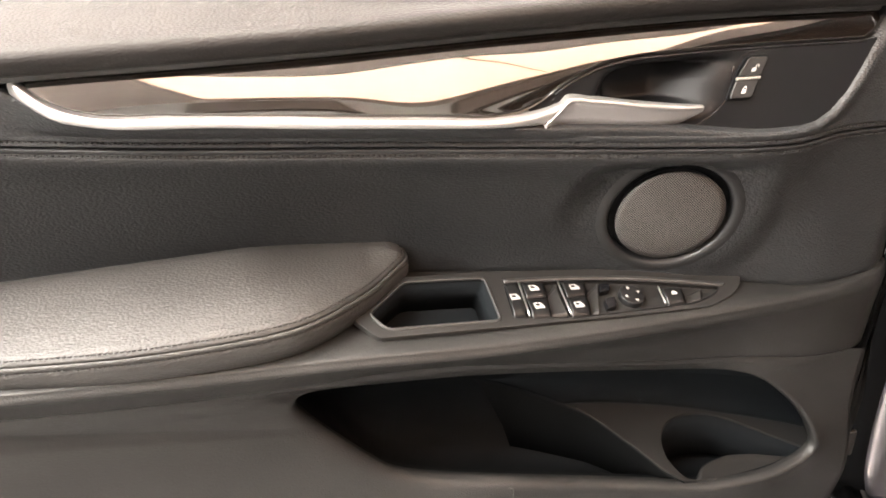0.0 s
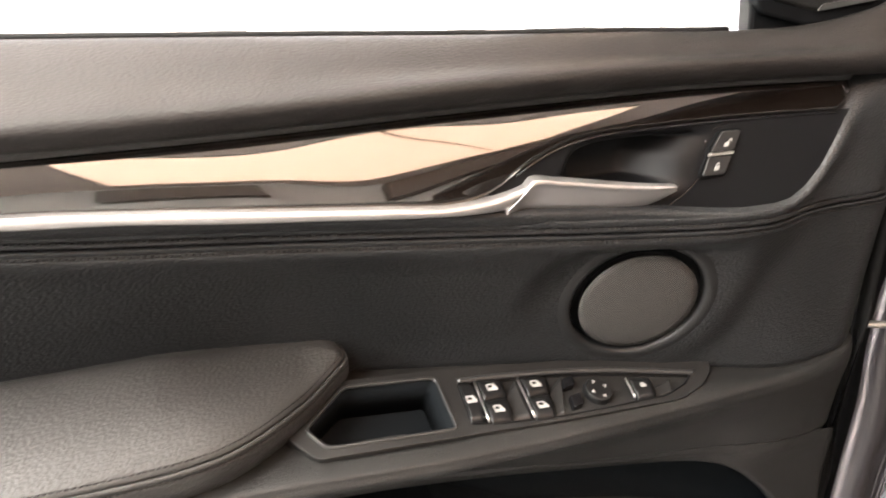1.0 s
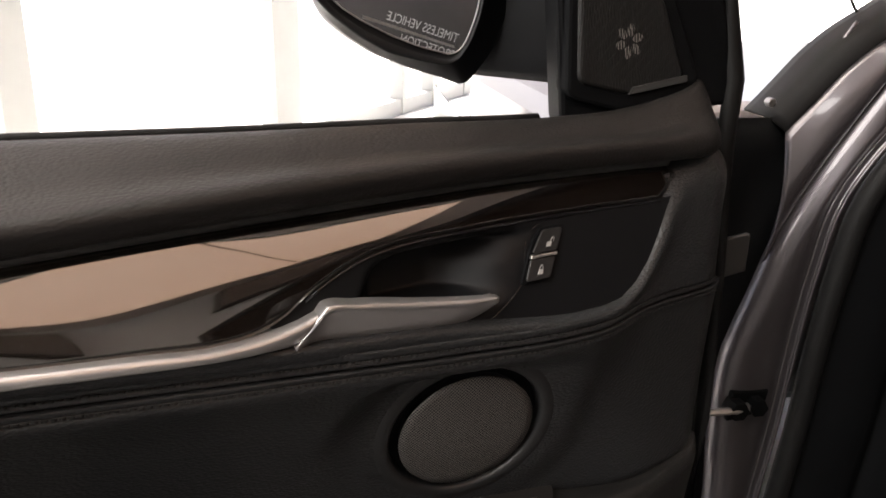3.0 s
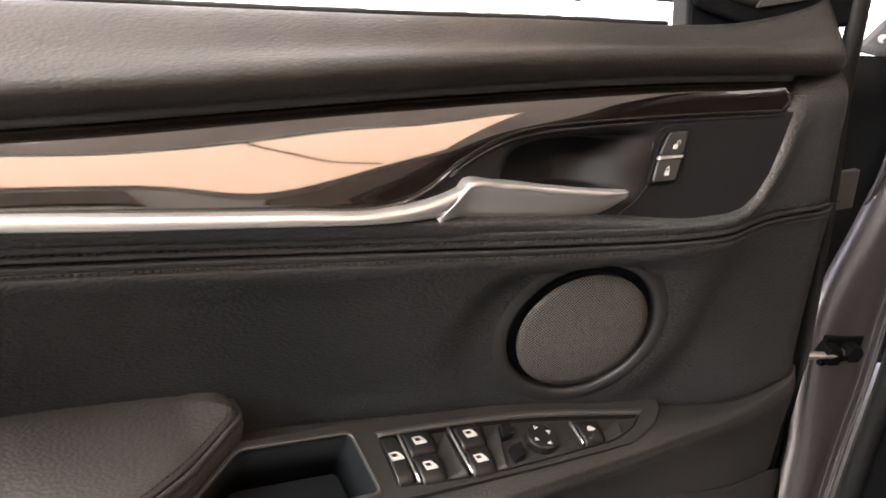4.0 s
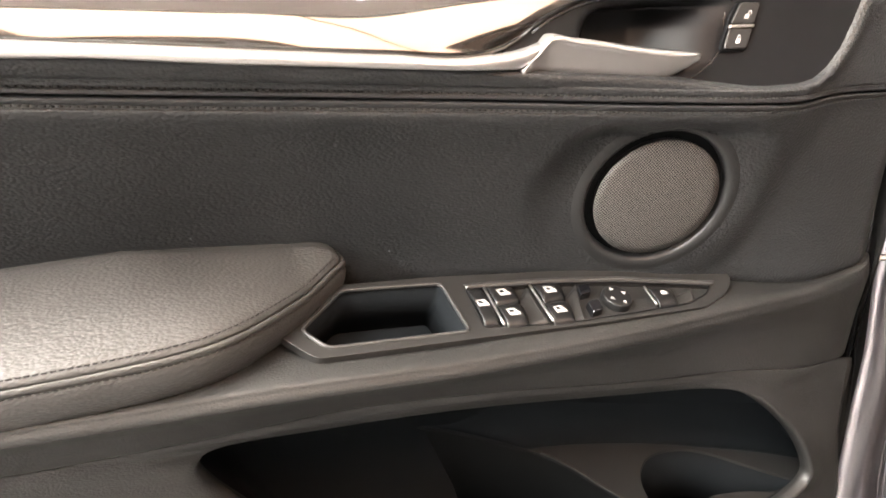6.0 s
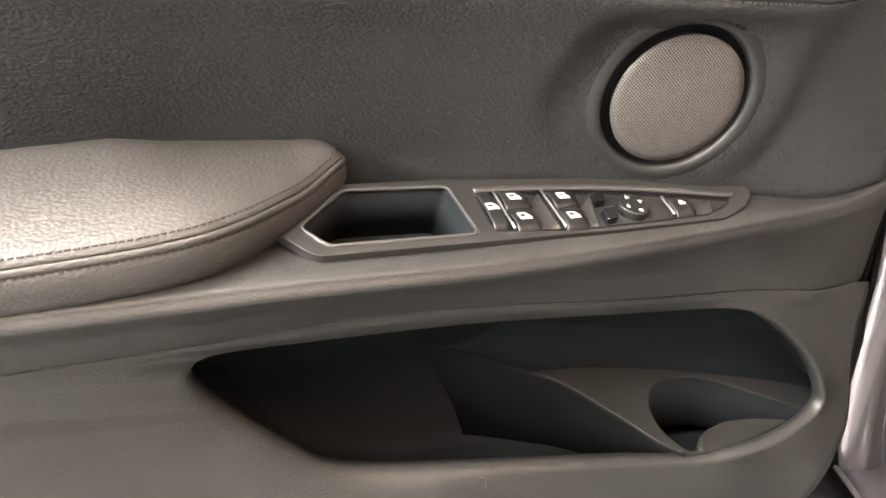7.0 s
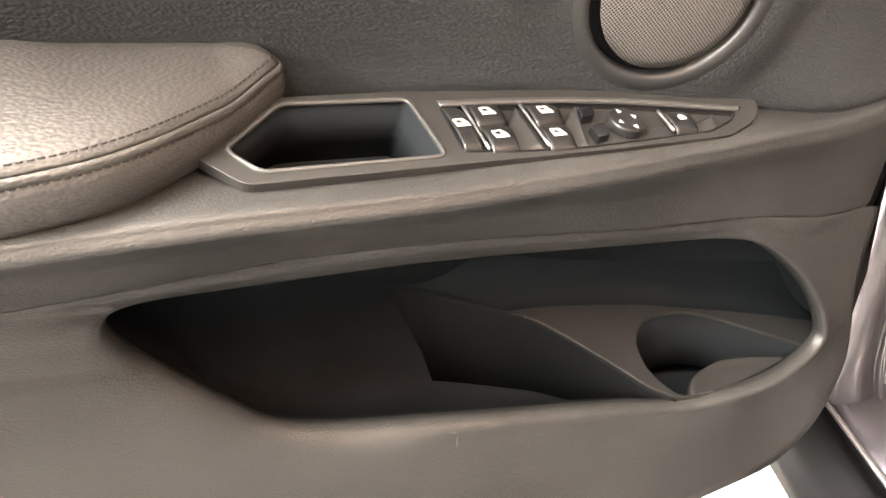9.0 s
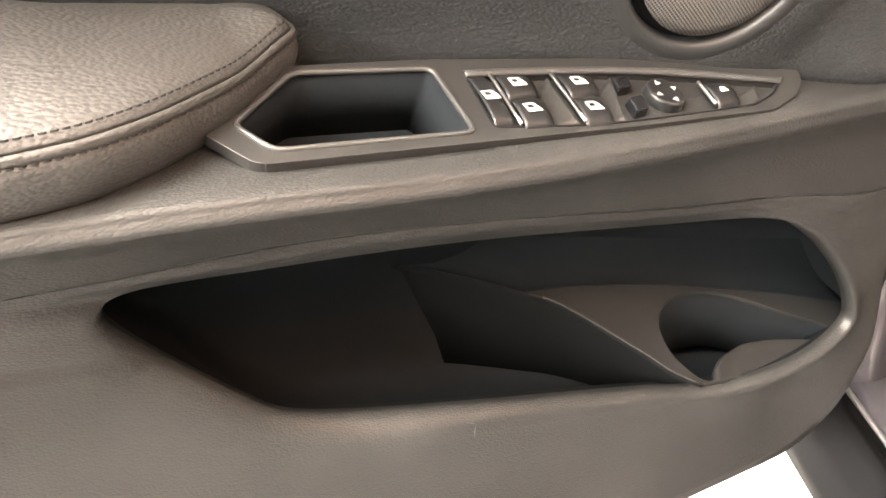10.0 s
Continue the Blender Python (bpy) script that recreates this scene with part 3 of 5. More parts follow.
OUT = np.array([outer_point(p) for p in RIM])
for _ in range(4):
    soft = (np.roll(OUT, 1, axis=0) + OUT * 2 + np.roll(OUT, -1, axis=0)) / 4
    OUT[OUT[:, 2] < 0.56] = soft[OUT[:, 2] < 0.56]
mid = RIM.mean(axis=0)
TOPSIDE = np.array([max(0.0, min(1.0, (o[2] - PTOP(o[0])[1] + 0.06) / 0.05)) * max(0.0, min(1.0, (p[2] - 0.54) / 0.04)) for p, o in zip(RIM, OUT)])
rows = []
for s, lift in ((0.0, 0.010), (0.0, 0.004), (0.012, -0.001), (0.035, -0.0035), (0.08, -0.0035), (0.2, -0.002), (0.3, -0.001), (0.4, 0), (0.5, 0), (0.6, 0), (0.7, 0), (0.8, 0), (0.87, 0), (0.93, 0.0), (1.0, 0.0)):
    rows.append([tuple(a * (1 - s) + b * s + np.array((0, lift, 0)) + (np.array((0, 0, 0)) if s else (a - mid) * np.array((-0.004, 0, -0.012)) * (lift > 0.005)) - np.array((0, 0.0045, 0)) * tp * math.sin(math.pi * s)) for a, b, tp in zip(RIM, OUT, TOPSIDE)])
lower = loft("lower_panel", [list(r) for r in zip(*rows)], LOWER, door, "black grained plastic lower panel with map pocket", solid=0.0008, wrap_u=True)
# pocket walls take the darkened colour that stands for shade inside
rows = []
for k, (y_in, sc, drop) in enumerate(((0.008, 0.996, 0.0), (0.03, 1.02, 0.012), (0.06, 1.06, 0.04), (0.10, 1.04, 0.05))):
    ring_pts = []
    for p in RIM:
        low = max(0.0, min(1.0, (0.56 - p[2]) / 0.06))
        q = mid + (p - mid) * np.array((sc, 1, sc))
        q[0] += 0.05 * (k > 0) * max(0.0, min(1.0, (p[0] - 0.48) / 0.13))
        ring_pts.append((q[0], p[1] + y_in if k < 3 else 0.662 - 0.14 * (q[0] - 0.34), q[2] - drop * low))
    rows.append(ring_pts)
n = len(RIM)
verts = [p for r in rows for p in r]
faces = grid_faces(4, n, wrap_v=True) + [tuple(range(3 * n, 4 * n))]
part("pocket_liner", verts, faces, SHADED_LINER, door, "deep pocket, recess shade put into its colour")


# bottle shelf inside the pocket
def on_shelf(x, y, h):
    return (x, y, 0.458 - 0.15 * (x - 0.47) + 0.40 * (y - 0.54) + h)


RIDGE = [(0.3534, 0.6345), (0.373, 0.6242), (0.3915, 0.6073), (0.4082, 0.588), (0.4247, 0.5689), (0.4404, 0.5489), (0.4600, 0.5335)]
ridge = [tuple(q) for q in resample(RIDGE, 28)]
BACK = [(0.690, 0.572), (0.640, 0.588), (0.600, 0.5985), (0.556, 0.6085), (0.514, 0.6180), (0.467, 0.6262), (0.409, 0.6330), (0.380, 0.6348)]
back = [tuple(q) for q in resample(BACK, 24)]
shelf = ridge + [(0.50, 0.5315), (0.56, 0.5305), (0.612, 0.5345), (0.655, 0.542), (0.690, 0.556)] + back
cup = round_poly([(0.464, 0.534), (0.4501, 0.5617), (0.4568, 0.5888), (0.4747, 0.6050), (0.4967, 0.6120), (0.5305, 0.6110), (0.5575, 0.6015), (0.6014, 0.5772), (0.652, 0.551), (0.64, 0.540), (0.54, 0.535)], 0.012, 5)
holed("bottle_shelf", shelf, [cup], on_shelf, 0.0, 0.003, 0.004, POCKET, door, "moulded shelf with a bottle recess")
# the shelf sweeps up into the pocket's back wall
sweep = back + [(0.3534, 0.6345), (0.335, 0.6440), (0.310, 0.6560), (0.285, 0.6660), (0.255, 0.6745)]
rows = []
for x, y in sweep:
    wall = 0.664 - 0.14 * (x - 0.34)
    gap = max(0.0008, wall - y)
    rise = min(1.0, gap / 0.02)
    prof = [(0.0, -0.0006), (0.25 * gap, 0.0008), (0.5 * gap, 0.0050), (0.72 * gap, 0.0125), (0.88 * gap, 0.026), (gap, 0.060)]
    rows.append([on_shelf(x, y + a, b * rise - 0.40 * a) for a, b in resample(prof, 16)])
loft("shelf_sweep", rows, SHADED_LINER, door, "rounded foot of the pocket's back wall", solid=0.001)
loft("recess_wall", [[on_shelf(x, y, -0.003) for x, y in cup], [on_shelf(0.55 + (x - 0.55) * 0.99, 0.57 + (y - 0.57) * 0.94, -0.025) for x, y in cup], [on_shelf(0.55 + (x - 0.55) * 0.97, 0.57 + (y - 0.57) * 0.88, -0.056) for x, y in cup]], SHADED_LINER, door, "wall of the bottle recess, darkened as shade", solid=0.001, wrap_v=True)
# side below the ridge, darkened in colour to read as shade
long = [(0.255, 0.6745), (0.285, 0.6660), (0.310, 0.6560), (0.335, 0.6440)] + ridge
loft("shelf_side", [[on_shelf(x, y, -0.0005) for x, y in long], [on_shelf(x + 0.002, y + 0.001, -0.006) for x, y in long], [on_shelf(x + 0.010, y + 0.006, -0.05 - 0.5 * max(0.0, y - 0.530)) for x, y in long]], SHADED_SIDE, door, "side of the shelf, shade put into its colour", solid=0.002)
disc = round_poly([(0.474, 0.531), (0.4827, 0.5451), (0.496, 0.5530), (0.5276, 0.5600), (0.5669, 0.5580), (0.6119, 0.5500), (0.650, 0.5420), (0.63, 0.533), (0.55, 0.5295)], 0.010, 5)
rows = []
for a, b in ((1.0, -0.018), (1.0, -0.010), (0.985, -0.0045), (0.95, -0.0018), (0.90, -0.0012), (0.84, -0.0024), (0.5, -0.0036), (0.0, -0.0040)):
    rows.append([on_shelf(0.56 + (x - 0.56) * a, 0.545 + (y - 0.545) * a, b) for x, y in disc])
loft("bottle_base", rows, POCKET, door, "raised dished floor of the bottle recess", solid=0, wrap_v=True)
tube("shelf_ridge", [on_shelf(*q, 0.0004) for q in ridge[3:]], 0.0012, POCKET, door, "thin moulded ridge")


def scuff(a, b, width, out, material, label):
    """A short worn streak lying on the plastic, from a to b."""
    a, b, out = Vector(a), Vector(b), Vector(out).normalized()
    side = (b - a).cross(out).normalized()
    verts, m = [], 9
    for k in range(m):
        u = k / (m - 1)
        w = width * math.sin(math.pi * (0.08 + 0.84 * u)) * (0.7 + 0.3 * math.sin(9.0 * u + a.x * 90))
        c = a.lerp(b, u) + out * 0.0004
        verts += [c - side * w, c + side * w]
    part("scuff_mark", verts, [(2 * k, 2 * k + 1, 2 * k + 3, 2 * k + 2) for k in range(m - 1)], material, door, label, solid=0.0002)


SCUFF = shade("pale_scuffed_plastic", (0.050, 0.048, 0.046), 0.6, grain=("noise", 1200), bump=0.3)
scuff((0.2590, 0.5458, 0.4765), (0.2604, 0.5474, 0.4885), 0.0009, (-0.1, -0.95, 0.3), SCUFF, "pale scuff on the plastic")
scuff((0.2604, 0.5474, 0.4885), (0.2535, 0.5492, 0.4900), 0.0008, (-0.1, -0.9, 0.4), SCUFF, "pale scuff on the plastic")
scuff((0.3530, 0.5369, 0.4525), (0.3550, 0.5370, 0.4470), 0.0006, (-0.1, -1.0, 0.0), SCUFF, "pale scuff on the plastic")

# ---- leather armrest ----
# line of the piping round the cushion, in plan
EDGE = [(-0.46, 0.575), (-0.30, 0.552), (-0.173, 0.528), (-0.089, 0.5145), (-0.03, 0.5110), (0.012, 0.5112), (0.035, 0.5130), (0.059, 0.5180), (0.086, 0.5310), (0.119, 0.5546), (0.1386, 0.5718), (0.1513, 0.5822), (0.1640, 0.5930), (0.1672, 0.6010), (0.1675, 0.6120), (0.1655, 0.6300), (0.160, 0.646), (0.148, 0.660)]
edge = resample(EDGE, 130)


def pipe_z(x):
    return 0.7515 + 0.0070 * ease((x - 0.128) / 0.038)


# section, inwards and up from the piping: cushion, sewn edge, groove, piping, sewn wall
SECTION = [(-0.16, 0.0232), (-0.09, 0.0222), (-0.055, 0.0202), (-0.035, 0.0174), (-0.022, 0.0139), (-0.014, 0.0105), (-0.0085, 0.0076), (-0.0052, 0.0052), (-0.0042, 0.0040), (-0.0034, 0.0034), (-0.0020, 0.0010), (-0.0026, -0.0012), (-0.0010, -0.0004), (0.0002, 0.0002), (0.0012, -0.0008), (0.0014, -0.0026), (0.0004, -0.0044), (0.0012, -0.0058), (0.0016, -0.0090), (0.0006, -0.0150), (-0.0024, -0.0215), (-0.0065, -0.0280), (-0.0130, -0.0340)]
crown = spline(SECTION[:8])

rows = []
for i, (x, y) in enumerate(edge):
    t = edge[min(i + 1, 129)] - edge[max(i - 1, 0)]
    nrm = np.array((t[1], -t[0])) / np.linalg.norm(t)
    squeeze = min(1.0, max(0.2, (0.664 - y) / 0.04))
    rim = np.array((x, y)) - nrm * 0.014 * squeeze
    back = np.array((min(x, 0.138), max(LBACK(x)[0] + 0.004, 0.664)))
    line = []
    for k in range(24):
        w = (1 - k / 24) ** 1.3
        q = rim * (1 - w) + back * w
        dist = float(np.min(np.hypot(edge[:, 0] - q[0], edge[:, 1] - q[1])))
        line.append((q[0], q[1], pipe_z(q[0]) + crown(-min(0.16, max(0.014, dist / squeeze)))[0] + 0.145 * max(0.0, 0.130 - max(q[0], 0.02)) * ease((dist - 0.01) / 0.09) - 0.27 * ease((0.155 - q[0]) / 0.15) * ((q[1] - 0.603) + math.hypot(q[1] - 0.603, 0.008))))
    for o, h in resample(SECTION[5:], 86):
        q = np.array((x, y)) + nrm * (o * squeeze if o < 0 else o)
        line.append((q[0], q[1], max(pipe_z(q[0]) + h, ledge_z(q[0], q[1]) - 0.004 - 0.10 * max(0.0, 0.09 - q[0]))))
    rows.append(line)
arm = loft("armrest", rows, ARMSKIN, door, "padded black leather armrest with sewn piping", solid=0.0006)
stitches("stitching", [Vector(rows[i][24 + 15]) + Vector((0, -0.0006, 0.0008)) for i in range(130)], arm, 0.0044, 0.00045)
stitches("stitching", [Vector(rows[i][24 + 55]) + Vector((0, -0.0008, 0)) for i in range(130)], arm, 0.0044, 0.0004)

# ---- switch panel and open tray ----
outer = round_poly([(0.123, 0.527), (0.103, 0.552), (0.156, 0.592), (0.235, 0.591), (0.355, 0.583), (0.429, 0.572), (0.506, 0.560), (0.4995, 0.5490), (0.482, 0.5365), (0.4526, 0.5262), (0.349, 0.525), (0.236, 0.526)], 0.007)
tray = round_poly(TRAY, 0.006)
well = round_poly([(0.2547, 0.5742), (0.2510, 0.5350), (0.2658, 0.5335), (0.300, 0.5300), (0.3334, 0.5288), (0.3842, 0.5298), (0.4392, 0.5318), (0.4640, 0.5400), (0.4750, 0.5480), (0.4291, 0.5562), (0.3853, 0.5640), (0.3423, 0.5694), (0.3002, 0.5719)], 0.003)
panel = holed("switch_panel", outer, [tray, well], on_ledge, 0.0035, 0.006, 0.004, PANEL, door, "black satin plastic switch panel beside an open tray")
prism("tray_box", tray, on_ledge, -0.0405, -0.0400, SHADED_LINER, panel, "dark floor of the small tray", bevel=0)
rows = [[on_ledge(x, y, 0.002) for x, y in tray], [on_ledge(0.184 + (x - 0.184) * 0.97, 0.562 + (y - 0.56) * 0.93, -0.0400) for x, y in tray]]
loft("tray_wall", rows, SHADED_LINER, panel, "dark tray walls", solid=0.001, wrap_v=True)
rows = [[on_ledge(0.1345 + 0.1035 * k / 12 + a * 0.3 * (1 if k == 0 else -0.1 if k == 12 else 0), 0.5346 - 0.0014 * k / 12 + a, h) for a, h in ((0.0, 0.0028), (0.0012, 0.0002), (0.0040, -0.0012), (0.0046, -0.0030), (0.0046, -0.010))] for k in range(13)]
loft("tray_step", rows, PLASTIC, panel, "satin step inside the front of the tray", solid=0.0006)
MAT = shade("grey_rubber_mat", (0.045, 0.044, 0.042), 0.6, grain=("noise", 900), bump=0.2)
prism("tray_mat", round_poly([(0.160, 0.541), (0.172, 0.560), (0.218, 0.560), (0.226, 0.541)], 0.006), on_ledge, -0.0399, -0.0376, MAT, panel, "grey rubber mat", bevel=0.0006)
tube("tray_mat_edge", [on_ledge(0.190 + 0.024 * math.copysign(abs(math.cos(q)) ** 0.4, math.cos(q)), 0.551 + 0.009 * math.copysign(abs(math.sin(q)) ** 0.4, math.sin(q)), -0.0376) for q in [k * math.pi / 16 for k in range(32)]], 0.0012, LIP, panel, "grey edge of a small rubber mat", closed=True)
# lighter grey bead paints the highlight along the tray edge
tube("tray_rim", [on_ledge(x, y, 0.0035) for x, y in tray], 0.0016, LIP, panel, "rounded rim, highlight put into its grey", closed=True)
prism("well_floor", well, on_ledge, -0.002, -0.0005, PANEL, panel, "recessed satin black base", bevel=0)
tube("well_rim", [on_ledge(x, y, 0.0037) for x, y in well], 0.0007, PLASTIC, panel, "fine moulded edge", closed=True)
# lip in a lighter grey than the panel: its upward reflection is painted in
LIPLINE = resample([(0.2548, 0.5765), (0.2815, 0.5760), (0.3125, 0.5745), (0.3550, 0.5712), (0.3990, 0.5658), (0.4390, 0.5584), (0.4740, 0.5512), (0.4830, 0.5520)], 40)
rows = []
for i, (x, y) in enumerate(LIPLINE):
    w = 0.0023 * (1.0 if i < 36 else (40 - i) / 5)
    rows.append([on_ledge(x, y + a * w, h) for a, h in ((1.1, 0.0032), (0.9, 0.0044), (0.2, 0.0052), (-0.7, 0.0046), (-1.0, 0.0036), (-1.0, 0.0))])
loft("well_lip", rows, LIP, panel, "raised lip along the switches, reflected light in its grey", solid=0.0005)


def window_switch(quad, tilt=0.0035, icon=True):
    """A rocker with a curved, lifted front lip and a printed window symbol."""
    (x0, y0), (x1, y1), (x2, y2), (x3, y3) = quad
    rows = []
    for i in range(9):
        u = i / 8
        line = []
        for j in range(11):
            v = j / 10
            x = (x0 * (1 - u) + x1 * u) * (1 - v) + (x3 * (1 - u) + x2 * u) * v
            y = (y0 * (1 - u) + y1 * u) * (1 - v) + (y3 * (1 - u) + y2 * u) * v
            h = 0.0046 + 0.0012 * math.sin(math.pi * v) - 0.0012 * (2 * v - 1) ** 8 - tilt * max(0, u - 0.60) ** 2 * 3
            line.append(on_ledge(x, y, h))
        rows.append(line)
    front = [on_ledge((x3 * (1 - u) + x2 * u), (y3 * (1 - u) + y2 * u) - 0.0006, 0.0002) for u in [i / 8 for i in range(9)]]
    for line, f in zip(rows, front):
        line.append(f)
    sw = loft("window_switch", rows, SWITCH, door, "black rocker switch with a white window symbol", solid=0.002)
    if icon:
        cx, cy = (x0 + x1 + x2 + x3) / 4, (y0 + y1 + y2 + y3) / 4
        place = lambda a, b, h: on_ledge(cx - 0.0012 + a - 0.05 * b, cy + b + 0.0006, h)
        frame_out = [(-0.0042, -0.0034), (0.0050, -0.0034), (0.0050, -0.0010), (0.0026, 0.0032), (-0.0038, 0.0032), (-0.0042, 0.0026)]
        inner = [(-0.0028, -0.0006), (0.0018, -0.0006), (0.0010, 0.0020), (-0.0028, 0.0020)]
        ob = holed("icon", frame_out, [inner], place, 0.0078, 0.0003, 0.0003, WHITE, sw, "white printed window symbol")
        ob.modifiers.clear()
    return sw


def ledge_bar(p, q, label="thin chrome bar"):
    a, b = Vector(on_ledge(*p, 0.0055)), Vector(on_ledge(*q, 0.0055))
    return tube("chrome_bar", [a.lerp(b, k / 6) for k in range(7)], 0.0011, BRIGHT, panel, label)


window_switch([(0.2545, 0.5725), (0.2670, 0.5725), (0.2640, 0.5362), (0.2520, 0.5366)])
window_switch([(0.2712, 0.5722), (0.2930, 0.5712), (0.2912, 0.5548), (0.2700, 0.5536)])
window_switch([(0.2698, 0.5522), (0.2908, 0.5536), (0.2868, 0.5312), (0.2685, 0.5324)])
window_switch([(0.3108, 0.5695), (0.3346, 0.5682), (0.3308, 0.5520), (0.3102, 0.5506)])
window_switch([(0.3100, 0.5492), (0.3305, 0.5508), (0.3256, 0.5282), (0.3066, 0.5292)])
ledge_bar((0.2688, 0.5725), (0.2660, 0.5335))
ledge_bar((0.3080, 0.5700), (0.3062, 0.5308))


def finger_dip(quad, deep=0.0030):
    """A hollow sloping up out of the base beside a switch."""
    (x0, y0), (x1, y1), (x2, y2), (x3, y3) = quad
    rows = []
    for i in range(9):
        u = i / 8
        line = []
        for j in range(7):
            v = j / 6
            x = (x0 * (1 - u) + x1 * u) * (1 - v) + (x3 * (1 - u) + x2 * u) * v
            y = (y0 * (1 - u) + y1 * u) * (1 - v) + (y3 * (1 - u) + y2 * u) * v
            line.append(on_ledge(x, y, 0.0002 + deep * u ** 1.8))
        rows.append(line)
    loft("finger_dip", rows, PANEL, panel, "hollow finger dip", solid=0.0008)


finger_dip([(0.2935, 0.5590), (0.3060, 0.5695), (0.3045, 0.5312), (0.2875, 0.5312)])
finger_dip([(0.3335, 0.5560), (0.3500, 0.5668), (0.3350, 0.5292), (0.3262, 0.5288)])
for quad in ([(0.3483, 0.5634), (0.3602, 0.5641), (0.3569, 0.5540), (0.3446, 0.5526)], [(0.3467, 0.5460), (0.3585, 0.5475), (0.3561, 0.5352), (0.3443, 0.5330)]):
    prism("mirror_button", round_poly(quad, 0.002), on_ledge, -0.0005, 0.0062, GLOSS, door, "small gloss black push button", bevel=0.0008, inset=0.12)

KC = (0.3765, 0.5468)
kn = [(KC[0] + 0.0128 * math.cos(q), KC[1] + 0.0125 * math.sin(q)) for q in [i * math.pi / 20 for i in range(40)]]
knob = prism("mirror_knob", kn, on_ledge, -0.0005, 0.0068, SWITCH, door, "round black mirror adjuster with four white arrows", bevel=0.0012, inset=0.06)
for a in range(4):
    q = a * math.pi / 2 + 0.25
    ux, uy = math.cos(q), math.sin(q)
    cx, cy = KC[0] + ux * 0.0072, KC[1] + uy * 0.0078
    tri = [(cx + ux * 0.0020, cy + uy * 0.0020), (cx - uy * 0.0019 - ux * 0.0012, cy + ux * 0.0019 - uy * 0.0012), (cx + uy * 0.0019 - ux * 0.0012, cy - ux * 0.0019 - uy * 0.0012)]
    prism("arrow", tri, on_ledge, 0.0068, 0.0071, WHITE, knob, "white arrow", bevel=0)
tail = window_switch([(0.4102, 0.5522), (0.4322, 0.5512), (0.4277, 0.5330), (0.4086, 0.5322)], icon=False)
tail.name = "tailgate_switch"
tagged(tail, "black lift switch with a white car symbol")
cx, cy = 0.4195, 0.5432
prism("icon", [(cx - 0.003, cy - 0.002), (cx + 0.003, cy - 0.002), (cx + 0.003, cy), (cx + 0.001, cy + 0.0025), (cx - 0.0015, cy + 0.0025), (cx - 0.003, cy)], on_ledge, 0.0075, 0.0078, WHITE, tail, "white printed symbol", bevel=0)
ledge_bar((0.4080, 0.5536), (0.4060, 0.5335))
finger_dip([(0.4310, 0.5420), (0.4534, 0.5474), (0.4473, 0.5350), (0.4290, 0.5330)], 0.0034)


# ---- lock buttons ----
def flat_lock(a, b, h):
    return (0.4665 + a + 0.55 * b, bowl_y(0.4665, 0.9165) - 0.0025 + 0.35 * b - h, 0.9165 + b - 0.03 * a)


seat = round_poly([(-0.0148, -0.0178), (0.0118, -0.0178), (0.0124, 0.0172), (-0.0090, 0.0172), (-0.0135, 0.0090)], 0.004)
base = prism("lock_frame", seat, flat_lock, -0.020, 0.0010, DARK, door, "black lock switch surround")
up = prism("unlock_button", round_poly([(-0.0118, 0.0016), (0.0104, 0.0016), (0.0112, 0.0158), (-0.0072, 0.0158)], 0.0025), flat_lock, -0.004, 0.0026, PANEL, door, "black unlock button with a white open padlock")
dn = prism("lock_button", round_poly([(-0.0118, -0.0156), (0.0098, -0.0156), (0.0104, -0.0016), (-0.0118, -0.0016)], 0.0025), flat_lock, -0.004, 0.0026, PANEL, door, "black lock button with a white closed padlock")
prism("chrome_bar", [(-0.0128, -0.0013), (0.0106, -0.0010), (0.0108, 0.0010), (-0.0122, 0.0009)], flat_lock, 0.0, 0.0033, BRIGHT, door, "thin chrome bar between the lock buttons", bevel=0.0004)
for ob, c in ((up, (0.0012, 0.0076)), (dn, (-0.0008, -0.0092))):
    a, b = c
    prism("icon", [(a - 0.0022, b - 0.0026), (a + 0.0018, b - 0.0026), (a + 0.0018, b + 0.0004), (a - 0.0022, b + 0.0004)], flat_lock, 0.0026, 0.0030, WHITE, ob, "white padlock body", bevel=0)
    off = 0.0024 if ob is up else 0.0
    tube("icon_arc", [flat_lock(a - 0.0003 + off + 0.0014 * math.cos(q), b + 0.0004 + 0.0026 * math.sin(q), 0.0029) for q in [math.pi * k / 8 for k in range(9)]], 0.0003, WHITE, ob, "white padlock shackle")

# ---- corner panel with tweeter, window frame, mirror ----
SAIL = [(0.523, 0.594, 0.993), (0.700, 0.570, 1.0), (0.675, 0.582, 1.105), (0.632, 0.600, 1.24), (0.600, 0.615, 1.32), (0.575, 0.618, 1.32), (0.523, 0.612, 1.12)]
n = len(SAIL)
verts = SAIL + [(x + 0.012, y + 0.03, z) for x, y, z in SAIL]
part("corner_panel", verts, [tuple(range(n)), tuple(range(n, 2 * n))] + [(i, (i + 1) % n, n + (i + 1) % n, n + i) for i in range(n)], DARK, door, "black triangular mirror corner panel", smooth=False, bevel=0.004)


def on_sail(a, b, h):
    return (a, 0.594 - 0.131 * (a - 0.517) + 0.15 * (b - 0.995) - h * 0.98, b)


